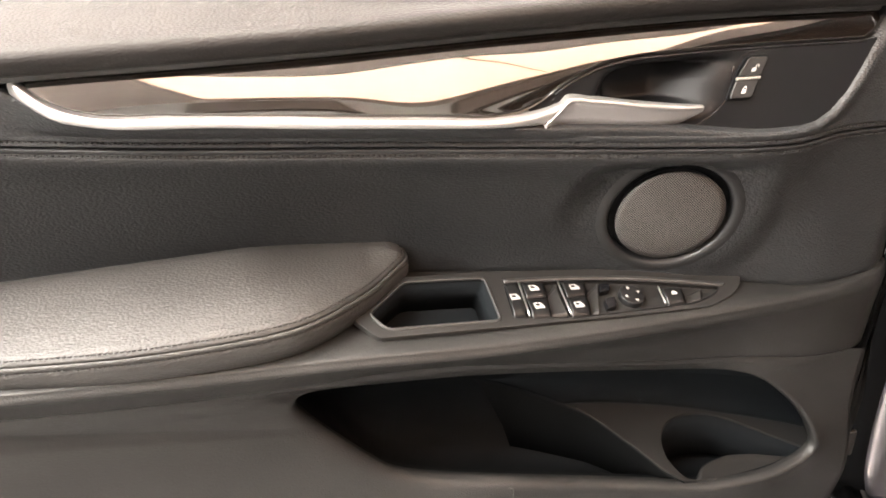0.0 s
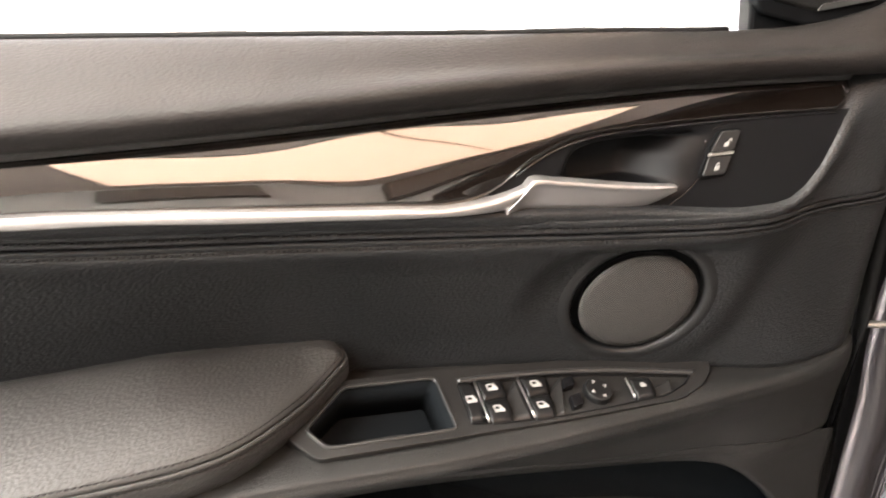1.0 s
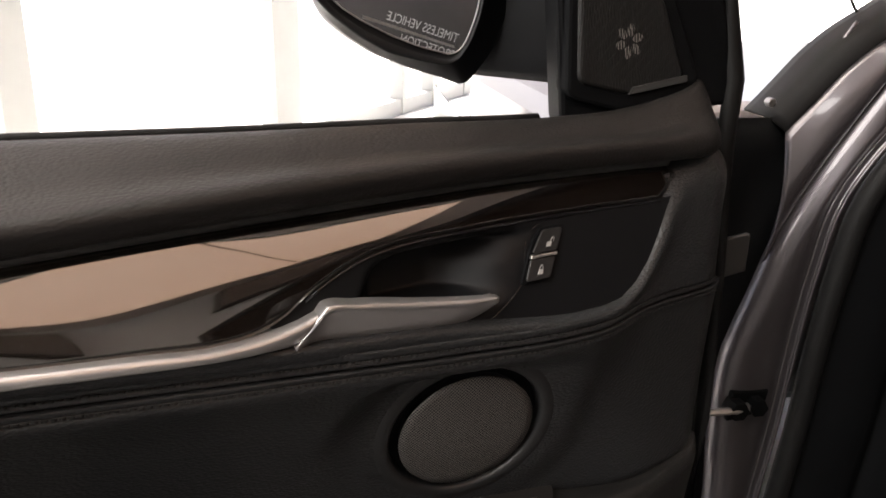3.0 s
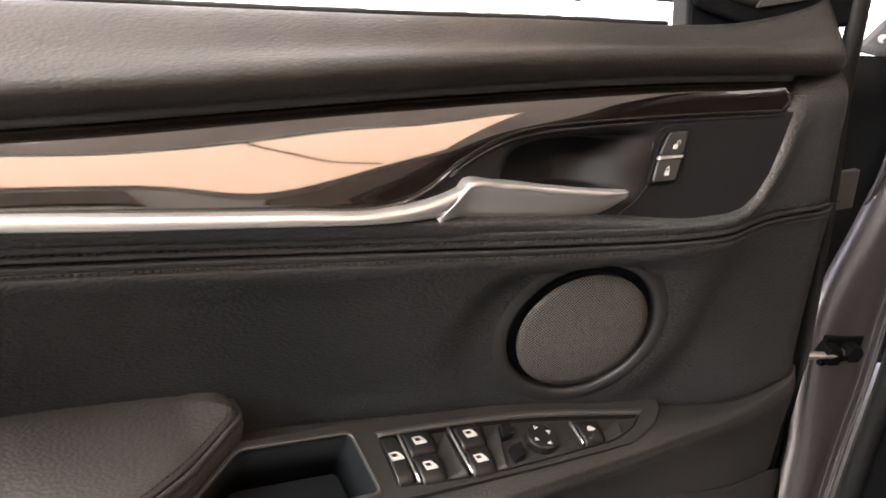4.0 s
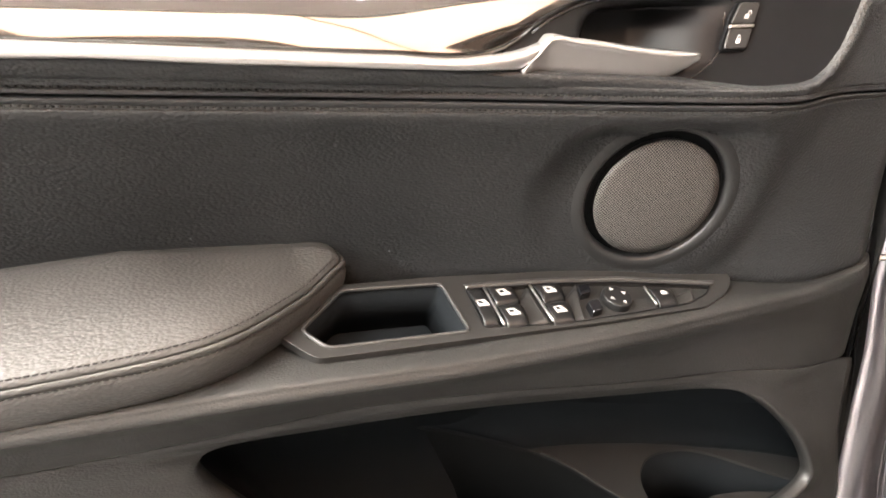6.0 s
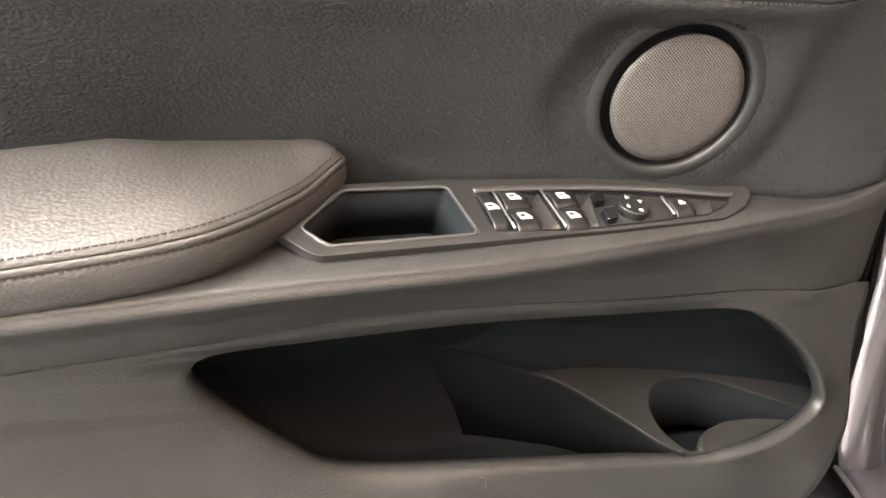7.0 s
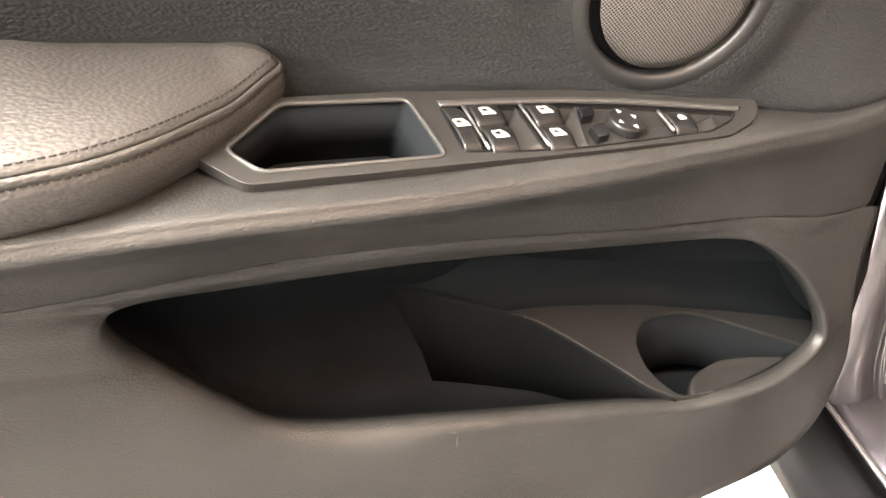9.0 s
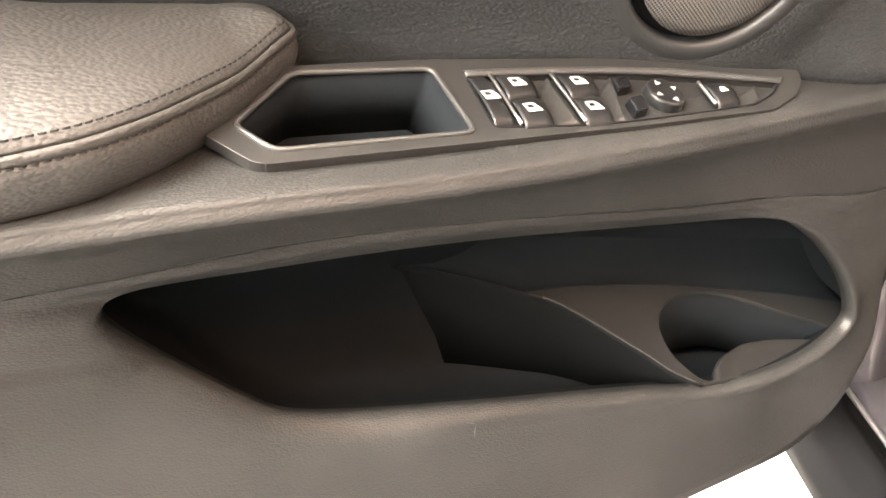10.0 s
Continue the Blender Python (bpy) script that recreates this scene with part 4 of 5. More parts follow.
tw_out = round_poly([(0.524, 1.014), (0.575, 1.001), (0.648, 1.012), (0.652, 1.024), (0.626, 1.095), (0.568, 1.106), (0.530, 1.102)], 0.01)
prism("tweeter_frame", tw_out, on_sail, -0.01, 0.006, DARK, door, "raised black tweeter surround", bevel=0.003)
tw = prism("tweeter_grille", round_poly([(0.532, 1.024), (0.578, 1.013), (0.636, 1.024), (0.616, 1.087), (0.570, 1.098), (0.536, 1.095)], 0.008), on_sail, 0.004, 0.0085, GRILLE2, door, "black perforated tweeter grille", bevel=0.002, inset=0.05)
for k in range(6):
    q0 = k * math.pi / 3 + 0.3
    cx, cz = 0.580 + 0.0085 * math.cos(q0), 1.054 + 0.0085 * math.sin(q0)
    petal = [(cx + 0.0048 * math.cos(q) * math.cos(q0) - 0.0032 * math.sin(q) * math.sin(q0), cz + 0.0048 * math.cos(q) * math.sin(q0) + 0.0032 * math.sin(q) * math.cos(q0)) for q in [i * math.pi / 6 for i in range(12)]]
    prism("driver_petal", petal, on_sail, 0.0080, 0.0089 - 0.0002 * (k % 2), GRILLE, tw, "grey petal of the driver behind the mesh", bevel=0)
prism("name_plate", round_poly([(0.578, 1.0145), (0.636, 1.022), (0.636, 1.027), (0.582, 1.020)], 0.001), on_sail, 0.0080, 0.0094, LIP, tw, "small dull metal name plate", bevel=0.0004)

MN = Vector((-0.28, -0.955, 0.02)).normalized()
MX = Vector((0.955, -0.28, 0)).normalized()
MY = MN.cross(MX) * -1
if MY.z < 0:
    MY = -MY
MC = Vector((0.468, 0.722, 1.098))


def on_mirror(a, b, h):
    return MC + MX * a + MY * b + MN * h


def ring(pts, n=72):
    """An outline sampled evenly, from its first corner round to it again."""
    return [tuple(q) for q in resample(pts + [pts[0]], n + 1)[:-1]]


GLASS = ring(round_poly([(-0.0688, 0.0022), (-0.0659, -0.0175), (-0.0584, -0.0242), (-0.0424, -0.0342), (-0.0187, -0.0456), (0.0056, -0.0549), (0.0330, -0.0618), (0.0420, -0.0575), (0.0483, -0.0467), (0.0555, -0.0273), (0.0609, 0.0028), (0.0620, 0.040), (0.050, 0.062), (-0.040, 0.066), (-0.066, 0.045)], 0.006, 4))
BEZEL = ring(round_poly([(-0.0809, 0.0024), (-0.0795, -0.0170), (-0.0664, -0.0303), (-0.0438, -0.0472), (-0.0203, -0.0597), (0.0041, -0.0659), (0.0260, -0.0702), (0.0380, -0.0667), (0.0485, -0.0526), (0.0560, -0.0338), (0.0635, 0.003), (0.0660, 0.045), (0.052, 0.070), (-0.040, 0.075), (-0.076, 0.050)], 0.006, 4))
SHELL = ring(round_poly([(-0.0783, 0.001), (-0.0777, -0.0169), (-0.0690, -0.0330), (-0.0527, -0.0473), (-0.0286, -0.0620), (0.0015, -0.0740), (0.0274, -0.0817), (0.0476, -0.0889), (0.0560, -0.0830), (0.0740, -0.060), (0.0900, -0.020), (0.0940, 0.040), (0.060, 0.082), (-0.050, 0.086), (-0.080, 0.050)], 0.006, 4))
inner = [(g[0] * 0.6 + b[0] * 0.4, g[1] * 0.6 + b[1] * 0.4) for g, b in zip(GLASS, BEZEL)]
house = [[on_mirror(a * 0.99, b * 0.99, -0.004) for a, b in GLASS]]
for line, d, k in ((GLASS, 0.0036, 1.005), (inner, 0.0030, 1.0), (inner, 0.0085, 1.02), (BEZEL, 0.0105, 0.985), (BEZEL, 0.0100, 1.0), (BEZEL, 0.002, 1.005), (SHELL, -0.004, 0.985), (SHELL, -0.012, 1.0), (SHELL, -0.03, 1.0), (SHELL, -0.06, 0.94), (SHELL, -0.09, 0.75), (SHELL, -0.11, 0.4)):
    house.append([on_mirror(a * k, b * k, d) for a, b in line])
mirror = loft("mirror_housing", house, PLASTIC, door, "black side mirror housing", solid=0, wrap_v=True)
prism("mirror_glass", GLASS, on_mirror, 0.0, 0.004, MIRROR, mirror, "silvered mirror glass", bevel=0)
tube("glass_edge", [on_mirror(a, b, 0.0042) for a, b in GLASS], 0.0006, STEEL, mirror, "bright ground edge of the glass", closed=True)
arm_rows = []
for k in range(9):
    u = k / 8
    c = Vector((0.522, 0.757, 1.105)).lerp(Vector((0.60, 0.646, 1.100)), u)
    arm_rows.append([c + Vector((0.0, 0.018 * math.cos(q), 0.089 * math.sin(q))) for q in [j * math.pi / 8 for j in range(16)]])
loft("mirror_arm", arm_rows, PLASTIC, door, "short black mirror stalk", solid=0, wrap_v=True, caps=True)
tube("warning_triangle", [on_mirror(a, b, 0.0065) for a, b in ((0.0715, -0.0122), (0.0885, -0.0122), (0.0790, 0.0024))], 0.0015, STEEL, mirror, "grey outlined triangle", closed=True)
prism("printed_line", [(-0.041, -0.0325), (0.036, -0.0565), (0.036, -0.0545), (-0.041, -0.0300)], on_mirror, 0.0042, 0.0044, STEEL, mirror, "faint printed line", bevel=0)

# painted outer skin and hinge edge of the door
rows = []
for x in [i * 0.04 - 0.46 for i in range(29)] + [0.685]:
    by, bz = BELT(x)
    sec = [(by + 0.03, bz - 0.006), (by + 0.075, bz - 0.03), (by + 0.11, 0.85), (by + 0.115, 0.65), (by + 0.095, 0.45), (by + 0.05, 0.31), (by + 0.0, 0.30)]
    rows.append([(x, y, z) for y, z in resample(sec, 24)])
loft("outer_skin", rows, PAINT, door, "dark grey metallic outer door skin", solid=0.003)
part("hinge_face", [(0.69, 0.565, 0.44), (0.70, 0.70, 0.44), (0.70, 0.70, 0.98), (0.675, 0.575, 0.98), (0.70, 0.57, 0.60), (0.72, 0.66, 0.60)], [(0, 1, 5, 4), (4, 5, 2, 3)], DARK, door, "black door end", solid=0.004)
tube("door_seal", [(0.690, 0.560, 0.42), (0.704, 0.566, 0.50), (0.702, 0.566, 0.70), (0.694, 0.566, 0.86), (0.684, 0.566, 0.97), (0.694, 0.572, 1.02), (0.688, 0.588, 1.10), (0.648, 0.606, 1.24), (0.612, 0.62, 1.32)], 0.008, RUBBER, door, "black rubber door seal")
for x, z in ((0.744, 0.842), (0.700, 0.498), (0.716, 0.382)):
    box("hinge_plate", (x, 0.598, z - 0.020), (x + 0.042, 0.605, z + 0.020), LIP, door, "flat dark grey metal hinge plate", bevel=0.002)
box("door_rear_edge", (-0.468, 0.60, 0.34), (-0.455, 0.79, 1.0), DARK, door, "black rear edge of the door")
box("lower_edge", (-0.45, 0.60, 0.325), (0.50, 0.70, 0.335), DARK, door, "black lower edge of the door")

# ---- the car body at the hinge ----
O, U, W = Vector((0.85, 0.63, 0)), Vector((0.92, -0.39, 0)), Vector((0.39, 0.92, 0))


def on_body(u, z, w):
    return O + U * u + W * w + Vector((0, 0, z))


body = thing("parked_car", "dark grey metallic car with its front door open", "car", (0.95, 0.65, 0.05))
LEFT = spline([(0.06, 0.06, 0.0), (0.15, 0.030, 0.0), (0.25, -0.006, 0.0), (0.33, -0.014, 0.0), (0.41, -0.015, 0.0), (0.51, -0.014, 0.0), (0.60, -0.020, 0.0), (0.70, -0.016, 0.0), (0.77, 0.006, 0.0), (0.83, 0.026, 0.0), (0.90, 0.062, 0.0), (0.96, 0.100, 0.0), (1.03, 0.148, 0.0), (1.20, 0.27, 0.0)])
PINCH = spline([(0.06, 0.13, 0.0), (0.176, 0.080, 0.0), (0.26, 0.046, 0.0), (0.34, 0.034, 0.0), (0.42, 0.034, 0.0), (0.503, 0.041, 0.0), (0.60, 0.052, 0.0), (0.694, 0.059, 0.0), (0.794, 0.070, 0.0), (0.887, 0.092, 0.0), (0.935, 0.124, 0.0), (0.978, 0.161, 0.0), (1.20, 0.36, 0.0)])
rows = []
for i in range(60):
    z = 0.06 + 1.12 * i / 59
    l, p = LEFT(z)[0], PINCH(z)[0]
    sec = [(l + 0.004, 0.10), (l - 0.002, 0.04), (l, 0.012), (l + 0.012, 0.0), (l * 0.5 + p * 0.5, -0.004), (p - 0.012, 0.0), (p - 0.004, 0.004), (p, -0.006)]
    rows.append([on_body(u, z, w) for u, w in resample(sec, 22)])
loft("door_jamb", rows, PAINT, body, "grey metallic painted door pillar", solid=0.002)
tube("pinch_weld", [on_body(PINCH(z)[0] + 0.001, z, -0.007) for z in [0.06 + 0.02 * i for i in range(57)]], 0.0022, PAINT, body, "pale painted metal edge")
tube("body_seal", [on_body(PINCH(z)[0] + 0.022, z, -0.012) for z in [0.06 + 0.02 * i for i in range(57)]], 0.013, RUBBER, body, "thick black rubber body seal")
rows = []
for i in range(40):
    z = 0.06 + 1.12 * i / 39
    p = PINCH(z)[0] + 0.03
    rows.append([on_body(p + a, z, w) for a, w in resample([(0, 0.0), (0.05, -0.02), (0.09, -0.015), (0.10, 0.0), (0.16, -0.03), (0.5, -0.05)], 16)])
loft("inner_pillar", rows, DARK, body, "black inner pillar trim and dashboard end", solid=0.004)
# windscreen pillar foot and the painted corner below it
band = resample([(0.012, 0.960), (0.040, 0.990), (0.069, 1.022), (0.099, 1.047), (0.130, 1.066), (0.172, 1.091), (0.26, 1.14)], 24)
foot = [(LEFT(0.80 + 0.36 * k / 23)[0], 0.80 + 0.36 * k / 23) for k in range(24)]
rows, rows2 = [], []
for (u, z), (fu, fz) in zip(band, foot):
    rows.append([on_body(u + a, z - a, w) for a, w in resample([(0.0, 0.085), (0.0, 0.05), (0.003, 0.035), (0.009, 0.027), (0.014, 0.024)], 12)])
    rows2.append([on_body(u + 0.014 + (fu - u - 0.014) * k / 11, z - 0.014 + (fz - z + 0.014) * k / 11, 0.024 - 0.010 * k / 11 - 0.014 * math.sin(math.pi * k / 11)) for k in range(12)])
loft("windscreen_pillar", rows, RUBBER, body, "black windscreen pillar edge", solid=0.003)
tube("flange_edge", [on_body(u, z, 0.045) for u, z in resample([(0.104, 1.058), (0.090, 1.036), (0.083, 1.004), (0.076, 0.978), (0.060, 0.955)], 20)], 0.0022, PAINT, body, "pale painted flange edge")
tube("bonnet_stay", [on_body(u, z, 0.08) for u, z in resample([(0.134, 1.062), (0.126, 1.068), (0.118, 1.079)], 8)], 0.0016, RUBBER, body, "small black bonnet stay")
loft("pillar_corner", rows2, PAINT, body, "grey metallic painted pillar foot", solid=0.003)
# black sheet put across the gap at the hinge, in place of its shade
rows = []
for i in range(20):
    z = 0.20 + 0.76 * i / 19
    l = LEFT(z)[0]
    rows.append([on_body(u, z, w) for u, w in ((l + 0.008, 0.012), (l - 0.02, 0.03), (l - 0.06, 0.035), (-0.125, 0.04), (-0.135, 0.10))])
loft("gap_sheet", rows, DARK, body, "black sheet standing in for the shaded gap at the hinge", solid=0.003)
rows = []
for i in range(14):
    z = 0.30 + 0.52 * i / 13
    rows.append([on_body(u, z, w) for u, w in ((-0.125, 0.10), (-0.15, 0.16), (-0.17, 0.5), (-0.12, 1.3))])
loft("fender", rows, PAINT, body, "dark grey metallic front fender", solid=0.003)
# cabin beyond the opening, and the rest of the car
CABIN = [
    ("seat_cushion", (0.28, -1.20, 0.36), (0.82, -0.66, 0.56), "dark seat cushion", FURN, 0.07), ("seat_backrest", (0.30, -1.38, 0.50), (0.80, -1.16, 1.16), "dark seat backrest", FURN, 0.08),
    ("head_rest", (0.43, -1.38, 1.19), (0.67, -1.26, 1.38), "dark head rest", FURN, 0.05), ("centre_console", (0.84, -1.2, 0.28), (1.04, -0.3, 0.62), "black centre console", FURN, 0.04),
    ("dashboard", (0.22, -0.45, 0.30), (1.5, 0.10, 1.02), "black dashboard", FURN, 0.09), ("roof", (0.47, -2.5, 1.50), (1.5, -0.35, 1.60), "dark grey roof", DARK, 0.05),
    ("rear_door", (0.0, -2.3, 0.30), (0.10, -1.15, 0.84), "dark grey rear door", PAINT, 0.045), ("rear_quarter", (0.02, -3.0, 0.30), (1.62, -2.32, 0.80), "dark grey rear body", PAINT, 0.16),
    ("bonnet", (0.0, 0.25, 0.42), (1.6, 1.55, 0.92), "dark grey bonnet", PAINT, 0.14), ("front_bumper", (0.02, 1.30, 0.22), (1.58, 1.66, 0.62), "dark grey front bumper", PAINT, 0.12),
    ("far_side", (1.55, -2.3, 0.25), (1.65, 0.3, 1.05), "dark grey far side doors", PAINT, 0.045), ("cabin_floor", (0.10, -2.2, 0.22), (1.6, 0.1, 0.28), "dark cabin floor", FURN, 0.02)]
for name, lo, hi, label, mat, bev in CABIN:
    v = [on_body(u, z, w) for u in (lo[0], hi[0]) for w in (lo[1], hi[1]) for z in (lo[2], hi[2])]
    ob = part(name, v, [(0, 1, 3, 2), (4, 5, 7, 6), (0, 1, 5, 4), (2, 3, 7, 6), (0, 2, 6, 4), (1, 3, 7, 5)], mat, body, label, smooth=False, bevel=bev)
    ob.modifiers["edge"].segments = 5
tube("steering_wheel", [on_body(0.56 + 0.18 * math.cos(q), 0.90 + 0.16 * math.sin(q), -0.52 - 0.08 * math.sin(q)) for q in [k * math.pi / 16 for k in range(32)]], 0.014, FURN, body, "black steering wheel", closed=True)
for u0 in (0.49, 1.44):
    tube("windscreen_rail", [on_body(u0 + 0.02, 1.02 + 0.50 * k / 6, 0.12 - 0.50 * k / 6) for k in range(7)], 0.03, PAINT, body, "dark grey windscreen pillar")
for u, w in ((0.14, 0.82), (0.14, -2.55), (1.48, 0.82), (1.48, -2.55)):
    def spin(r, h, c=(u, w)):
        return [on_body(c[0] + h, 0.37 + r * math.sin(q), c[1] + r * math.cos(q)) for q in [k * math.pi / 16 for k in range(32)]]
    loft("tyre", [spin(0.24, -0.11), spin(0.34, -0.12), spin(0.37, -0.09), spin(0.37, 0.09), spin(0.34, 0.12), spin(0.24, 0.11)], RUBBER, body, "black tyre", solid=0.002, wrap_v=True)
    loft("rim", [spin(0.03, -0.07), spin(0.08, -0.09), spin(0.20, -0.075), spin(0.24, -0.105), spin(0.24, 0.10)], STEEL, body, "grey alloy rim", solid=0.002, wrap_v=True)
# check strap
lk = thing("check_strap", "black steel door check strap bolted to the pillar", "hinge", tuple(on_body(-0.05, 0.64, -0.02)))
tube("strap_arm", [on_body(-0.075, 0.637, -0.005), on_body(-0.04, 0.637, -0.014), on_body(-0.01, 0.639, -0.018), on_body(0.012, 0.640, -0.012)], 0.006, STEEL, lk, "worn steel arm", flat=0.6)
for u, z, r in ((-0.006, 0.638, 0.012), (0.018, 0.640, 0.011)):
    prism("bolt", [(u + r * math.cos(q), z + r * math.sin(q)) for q in [i * math.pi / 3 for i in range(6)]], lambda a, b, h: on_body(a, b, -h), 0.0, 0.022, DARK, lk, "black bolt head", bevel=0.001)
prism("bracket", [(-0.012, 0.618), (0.032, 0.627), (0.036, 0.655), (-0.01, 0.656)], lambda a, b, h: on_body(a, b, -h), -0.004, 0.007, DARK, lk, "black steel bracket", bevel=0.002)
for u, z, r in ((0.004, 0.978, 0.005),):
    prism("bolt", [(u + r * math.cos(q), z + r * math.sin(q)) for q in [i * math.pi / 3 for i in range(6)]], lambda a, b, h: on_body(a, b, 0.03 - h), 0.0, 0.01, STEEL, body, "grey bolt head", bevel=0.001)
# sill under the opening
rows, rows3 = [], []
for k in range(14):
    w = 0.04 - 1.9 * k / 13
    sec = [(-0.03, 0.12), (-0.072, 0.145), (-0.076, 0.170), (-0.055, 0.192), (-0.034, 0.205), (-0.026, 0.218), (-0.018, 0.218), (-0.012, 0.203), (-0.004, 0.216)]
    rows.append([on_body(u, z, w) for u, z in sec])
    rows3.append([on_body(u, z, w - 0.02) for u, z in ((-0.005, 0.212), (0.01, 0.232), (0.05, 0.240), (0.10, 0.246), (0.16, 0.250))])
loft("sill_plate", rows3, PAINT, body, "grey metallic painted sill", solid=0.003)
tube("sill_edge", [on_body(-0.003, 0.221, 0.03 - 0.15 * k) for k in range(13)], 0.0035, STEEL, body, "pale metal sill edge")
loft("sill_cover", rows, RIB, body, "black ribbed plastic sill", solid=0.003)

# ---- the bay: floor, glazed front, walls, ceiling ----
floor = tagged(part("floor", [(-7, 0.62, 0), (9, 0.62, 0), (9, 12, 0), (-7, 12, 0), (-7, 0.62, -0.05), (9, 0.62, -0.05), (9, 12, -0.05), (-7, 12, -0.05)], [(0, 1, 2, 3), (4, 5, 6, 7), (0, 1, 5, 4), (1, 2, 6, 5), (2, 3, 7, 6), (3, 0, 4, 7)], FLOORM, smooth=False), "pale coated workshop floor", "floor", kind="structure")
# unseen part of the floor, coloured darker to hold back bounce light
tagged(part("floor_dim", [(-7, -5, 0.003), (9, -5, 0.003), (9, 0.62, 0.003), (-7, 0.62, 0.003), (-7, -5, -0.05), (9, -5, -0.05), (9, 0.62, -0.05), (-7, 0.62, -0.05)], [(0, 1, 2, 3), (4, 5, 6, 7), (0, 1, 5, 4), (1, 2, 6, 5), (2, 3, 7, 6), (3, 0, 4, 7)], DIMFLOOR, smooth=False), "unseen floor on the camera side, kept dark to cut bounce light", "floor", kind="structure")
ground = tagged(part("ground", [(-300, -300, -0.06), (300, -300, -0.06), (300, 300, -0.06), (-300, 300, -0.06)], [(0, 1, 2, 3)], ASPHALT, smooth=False), "pale sunlit paving outside", "ground", kind="structure")
FD = Vector((0.857, 0.514, 0))
FN = Vector((-0.514, 0.857, 0))
FO = Vector((2.0, 4.77, 0))
front = thing("glazed_front", "white aluminium glazed shop front", "window wall", tuple(FO), kind="structure")


def post(s, w, d, name="post"):
    c = FO + FD * s
    corners = [c + FD * a + FN * b for a, b in ((-w / 2, 0), (w / 2, 0), (w / 2, d), (-w / 2, d))]
    v = [(q.x, q.y, z) for z in (0.0, 3.4) for q in corners]
    part(name, v, [(0, 1, 2, 3), (4, 5, 6, 7), (0, 1, 5, 4), (1, 2, 6, 5), (2, 3, 7, 6), (3, 0, 4, 7)], FRONT, front, smooth=False, bevel=0.004)


for s, w in ((-1.72, 0.16), (0.15, 0.26), (1.66, 0.06), (2.22, 0.10), (2.85, 0.06), (3.55, 0.10), (-3.4, 0.16), (-5.1, 0.16), (5.2, 0.1)):
    post(s, w, 0.12)
for z0, z1 in ((0.0, 0.12), (3.3, 3.45)):
    corners = [FO + FD * a + FN * b for a, b in ((-6.5, 0.01), (6.5, 0.01), (6.5, 0.11), (-6.5, 0.11))]
    part("rail", [(q.x, q.y, z) for z in (z0, z1) for q in corners], [(0, 1, 2, 3), (4, 5, 6, 7), (0, 1, 5, 4), (1, 2, 6, 5), (2, 3, 7, 6), (3, 0, 4, 7)], FRONT, front, smooth=False, bevel=0.004)

tagged(box("wall_back", (-7, -3.15, 0), (9, -3.0, 3.45), CREAM), "pale painted back wall", "wall", kind="structure")
tagged(box("wall_left", (-4.15, -3.0, 0), (-4.0, 1.1, 3.45), CREAM), "pale painted side wall", "wall", kind="structure")
tagged(box("wall_right", (6.5, -3.0, 0), (6.65, 2.0, 3.45), CREAM), "pale painted side wall", "wall", kind="structure")
tagged(box("ceiling", (-7, -3.1, 3.45), (9, 4.6, 3.55), CEIL), "brown-grey suspended ceiling", "ceiling", kind="structure")

LAMP = glow("warm_lamp_face", (1.0, 0.59, 0.37), 0.52)
SPOT = glow("spot_face", (1.0, 0.95, 0.88), 10.0)
panel_light = thing("ceiling_light", "large warm rectangular ceiling light panel", "ceiling light", (1.1, -1.7, 3.40))
box("frame", (-0.55, -2.67, 3.405), (2.53, -1.21, 3.445), ALU, panel_light)
box("diffuser", (-0.52, -2.64, 3.395), (2.50, -1.24, 3.402), LAMP, panel_light, "glowing warm diffuser", bevel=0)
tube("cable", [tuple(q) for q in resample([(0.80, -1.20, 3.385), (0.86, -1.32, 3.382), (1.02, -1.56, 3.380), (1.30, -1.98, 3.382), (1.70, -2.52, 3.385)], 24)], 0.009, RUBBER, panel_light, "thin black cable under the diffuser")
# fill lamp added out of view, upper left, with a panel frame round it
bay_fill_panel = thing("ceiling_light", "unseen white ceiling panel added as fill from the upper left", "ceiling light", (-2.1, -0.5, 3.40))
box("frame", (-3.05, -1.35, 3.405), (-1.15, 0.35, 3.445), ALU, bay_fill_panel)
area = new("bay_fill", bpy.data.lights.new("bay_fill", "AREA"))
area.data.shape, area.data.size, area.data.size_y, area.data.energy, area.data.color = "RECTANGLE", 1.8, 1.6, 30, (1.0, 0.97, 0.93)
area.matrix_world = look((-2.1, -0.5, 3.39), (-2.1, -0.499, 0.0))
# fill light added on the unseen left wall to rake across the door
side_fill_box = thing("wall_fill", "unseen light box added to light the door from the left", "wall light", (-3.97, -0.1, 2.2))
box("housing", (-3.995, -1.25, 1.45), (-3.93, 1.05, 2.95), ALU, side_fill_box, "white housing of the added fill light")
side = new("side_fill", bpy.data.lights.new("side_fill", "AREA"))
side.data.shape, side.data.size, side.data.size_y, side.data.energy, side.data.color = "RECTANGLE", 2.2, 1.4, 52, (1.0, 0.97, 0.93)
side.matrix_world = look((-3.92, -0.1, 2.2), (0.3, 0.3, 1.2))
# glowing panel added out of view to put sheen on armrest, ledge and pad
WASH = glow("wash_fill_face", (1.0, 0.93, 0.85), 1.9)
wash_fill = thing("ceiling_light", "unseen white ceiling panel added to brighten upward faces", "ceiling light", (-0.9, 1.1, 3.40))
box("frame", (-2.23, 0.17, 3.405), (0.38, 1.98, 3.445), ALU, wash_fill)
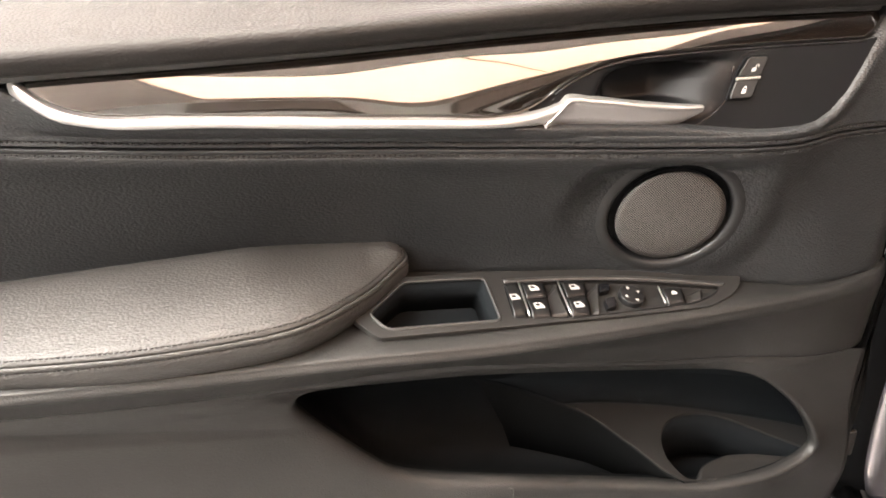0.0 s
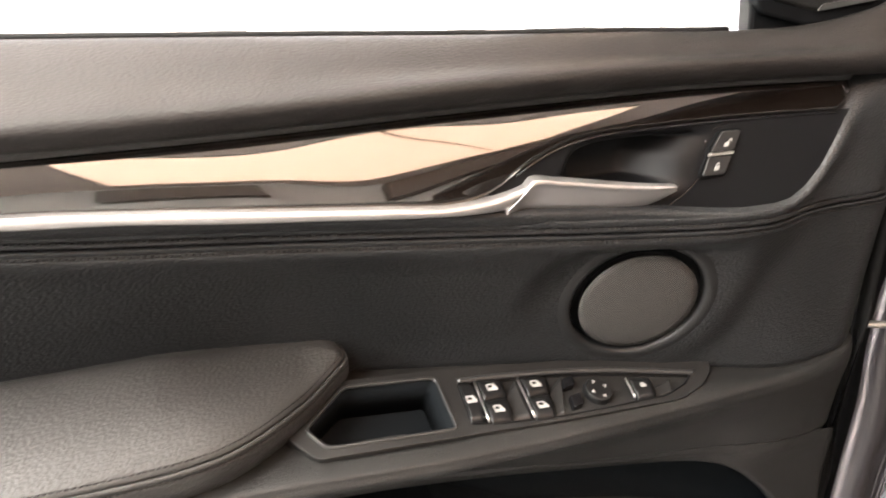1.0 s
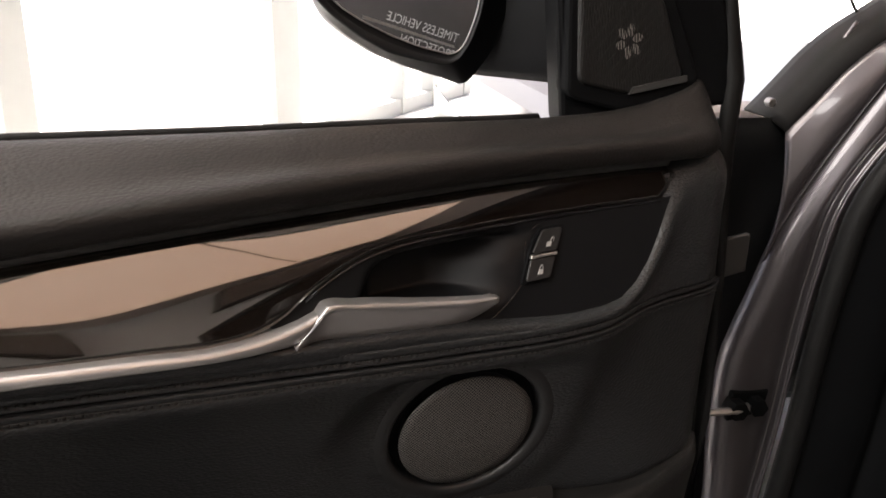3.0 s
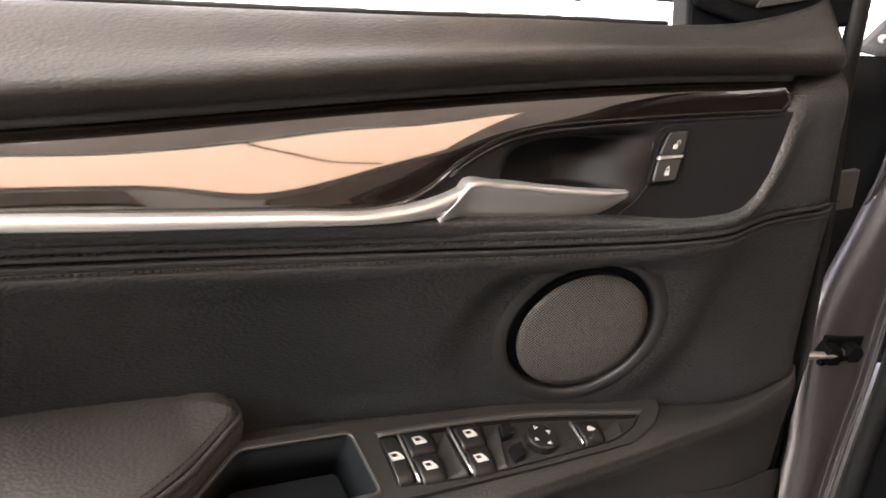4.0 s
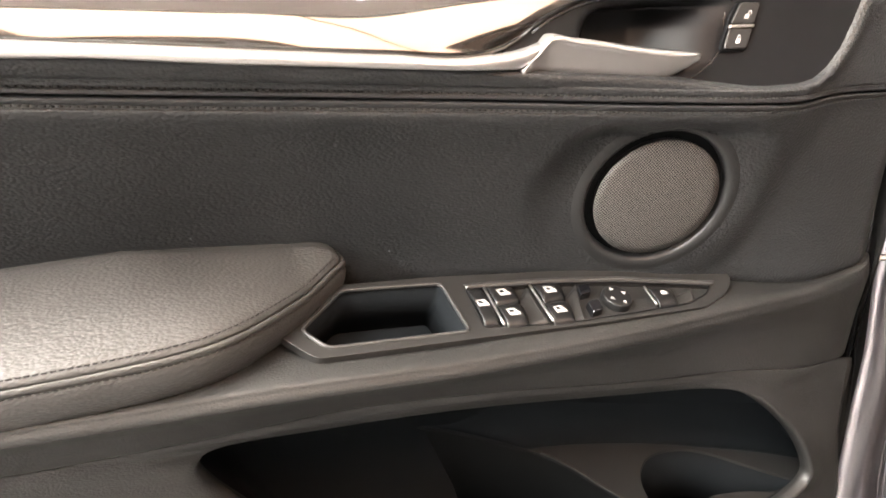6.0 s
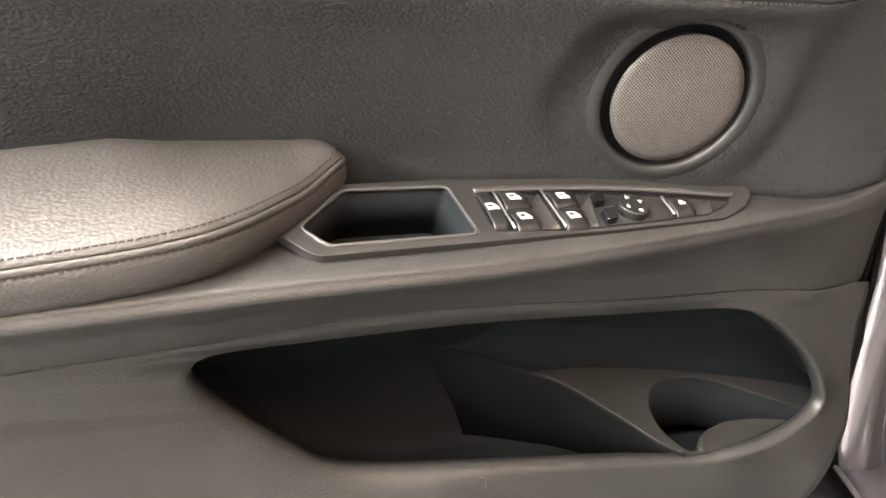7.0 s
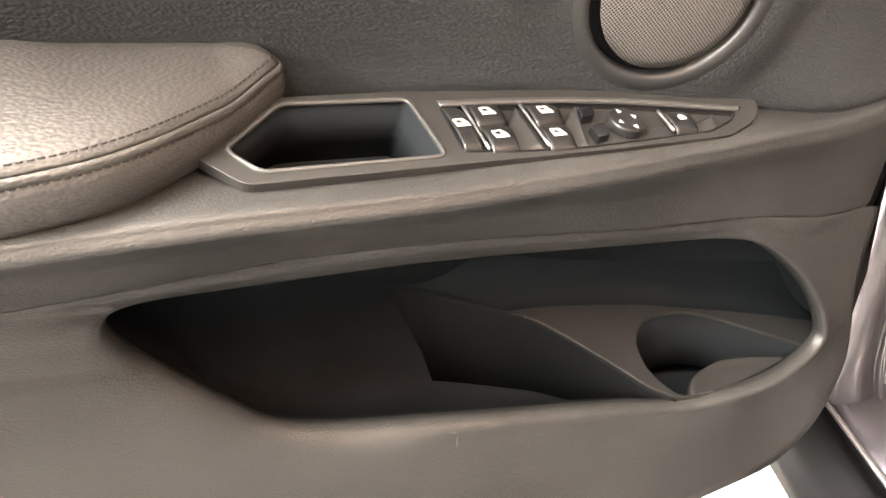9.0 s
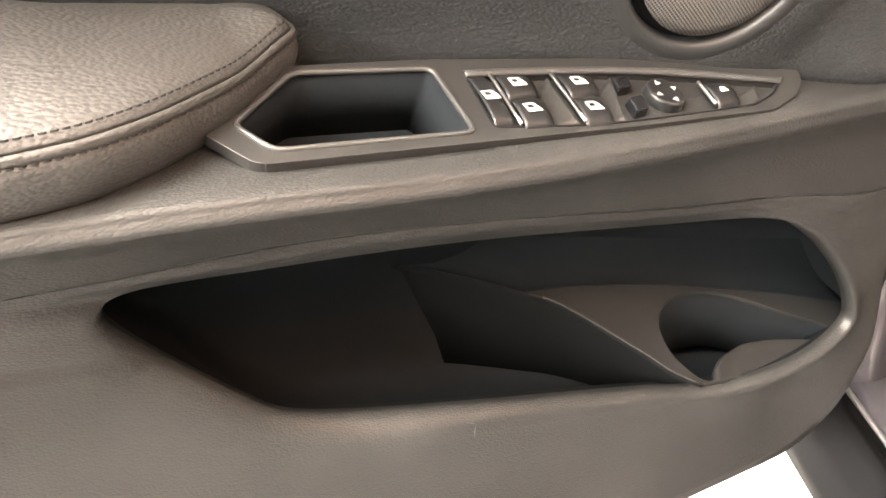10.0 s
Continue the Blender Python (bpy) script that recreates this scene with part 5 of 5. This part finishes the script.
box("diffuser", (-2.20, 0.20, 3.395), (0.35, 1.95, 3.402), WASH, wash_fill, "glowing face of the added panel", bevel=0)
for x, y in ((-0.11, -0.79), (-0.04, -0.78), (0.02, -0.78), (0.96, -0.83), (1.08, -0.82), (1.22, -0.79)):
    sp = thing("spot_light", "small white ceiling spot", "spot light", (x, y, 3.43), "rows of ceiling spots")
    prism("lens", [(x + 0.022 * math.cos(q), y + 0.022 * math.sin(q)) for q in [k * math.pi / 8 for k in range(16)]], lambda a, b, h: (a, b, 3.45 - h), 0.0, 0.03, SPOT, sp, "glowing lens")
    prism("collar", [(x + 0.030 * math.cos(q), y + 0.030 * math.sin(q)) for q in [k * math.pi / 8 for k in range(16)]], lambda a, b, h: (a, b, 3.45 - h), 0.0, 0.02, ALU, sp, "pale metal collar")

# dark boxes under the ceiling, added for dark shapes the wood trim reflects
for x0, x1, z0, z1 in ((-0.62, 0.28, 2.62, 3.25), (1.05, 3.0, 2.75, 3.32)):
    sh = thing("reflected_dark_box", "dark box added for a dark shape reflected in the trim", "shutter", ((x0 + x1) / 2, -2.9, z0), "shutter boxes on the back wall")
    box("casing", (x0, -2.998, z0), (x1, -2.78, z1), FURN, sh, "dark casing", bevel=0.03)
    box("bottom_rail", (x0 + 0.03, -2.93, z0 - 0.035), (x1 - 0.03, -2.86, z0 + 0.005), RUBBER, sh, "black bottom rail", bevel=0.006)

# dark banner on the back wall, seen in the side mirror
banner = thing("wall_banner", "dark banner with white capital lettering on the wall", "banner", (0.35, -2.98, 0.8))
box("cloth", (-0.03, -2.985, 0.40), (1.3, -2.97, 1.5), FURN, banner, "dark cloth", bevel=0.003)
for word, x, z in (("TIMELESS VEHICLE", 0.630, 0.871), ("PROTECTION", 0.610, 0.785)):
    cu = bpy.data.curves.new("lettering", "FONT")
    cu.body, cu.size, cu.extrude = word, 0.066, 0.001
    ob = new("lettering", cu)
    ob.data.materials.append(WHITE)
    ob.parent = banner
    ob.matrix_parent_inverse = Matrix.Translation(banner.location).inverted()
    ob.matrix_basis = Matrix.Translation((x, -2.966, z)) @ Euler((radians(90), radians(-17.5), radians(180))).to_matrix().to_4x4() @ Matrix.Diagonal((0.72, 1, 1, 1))
    tagged(ob, "white capital letters")
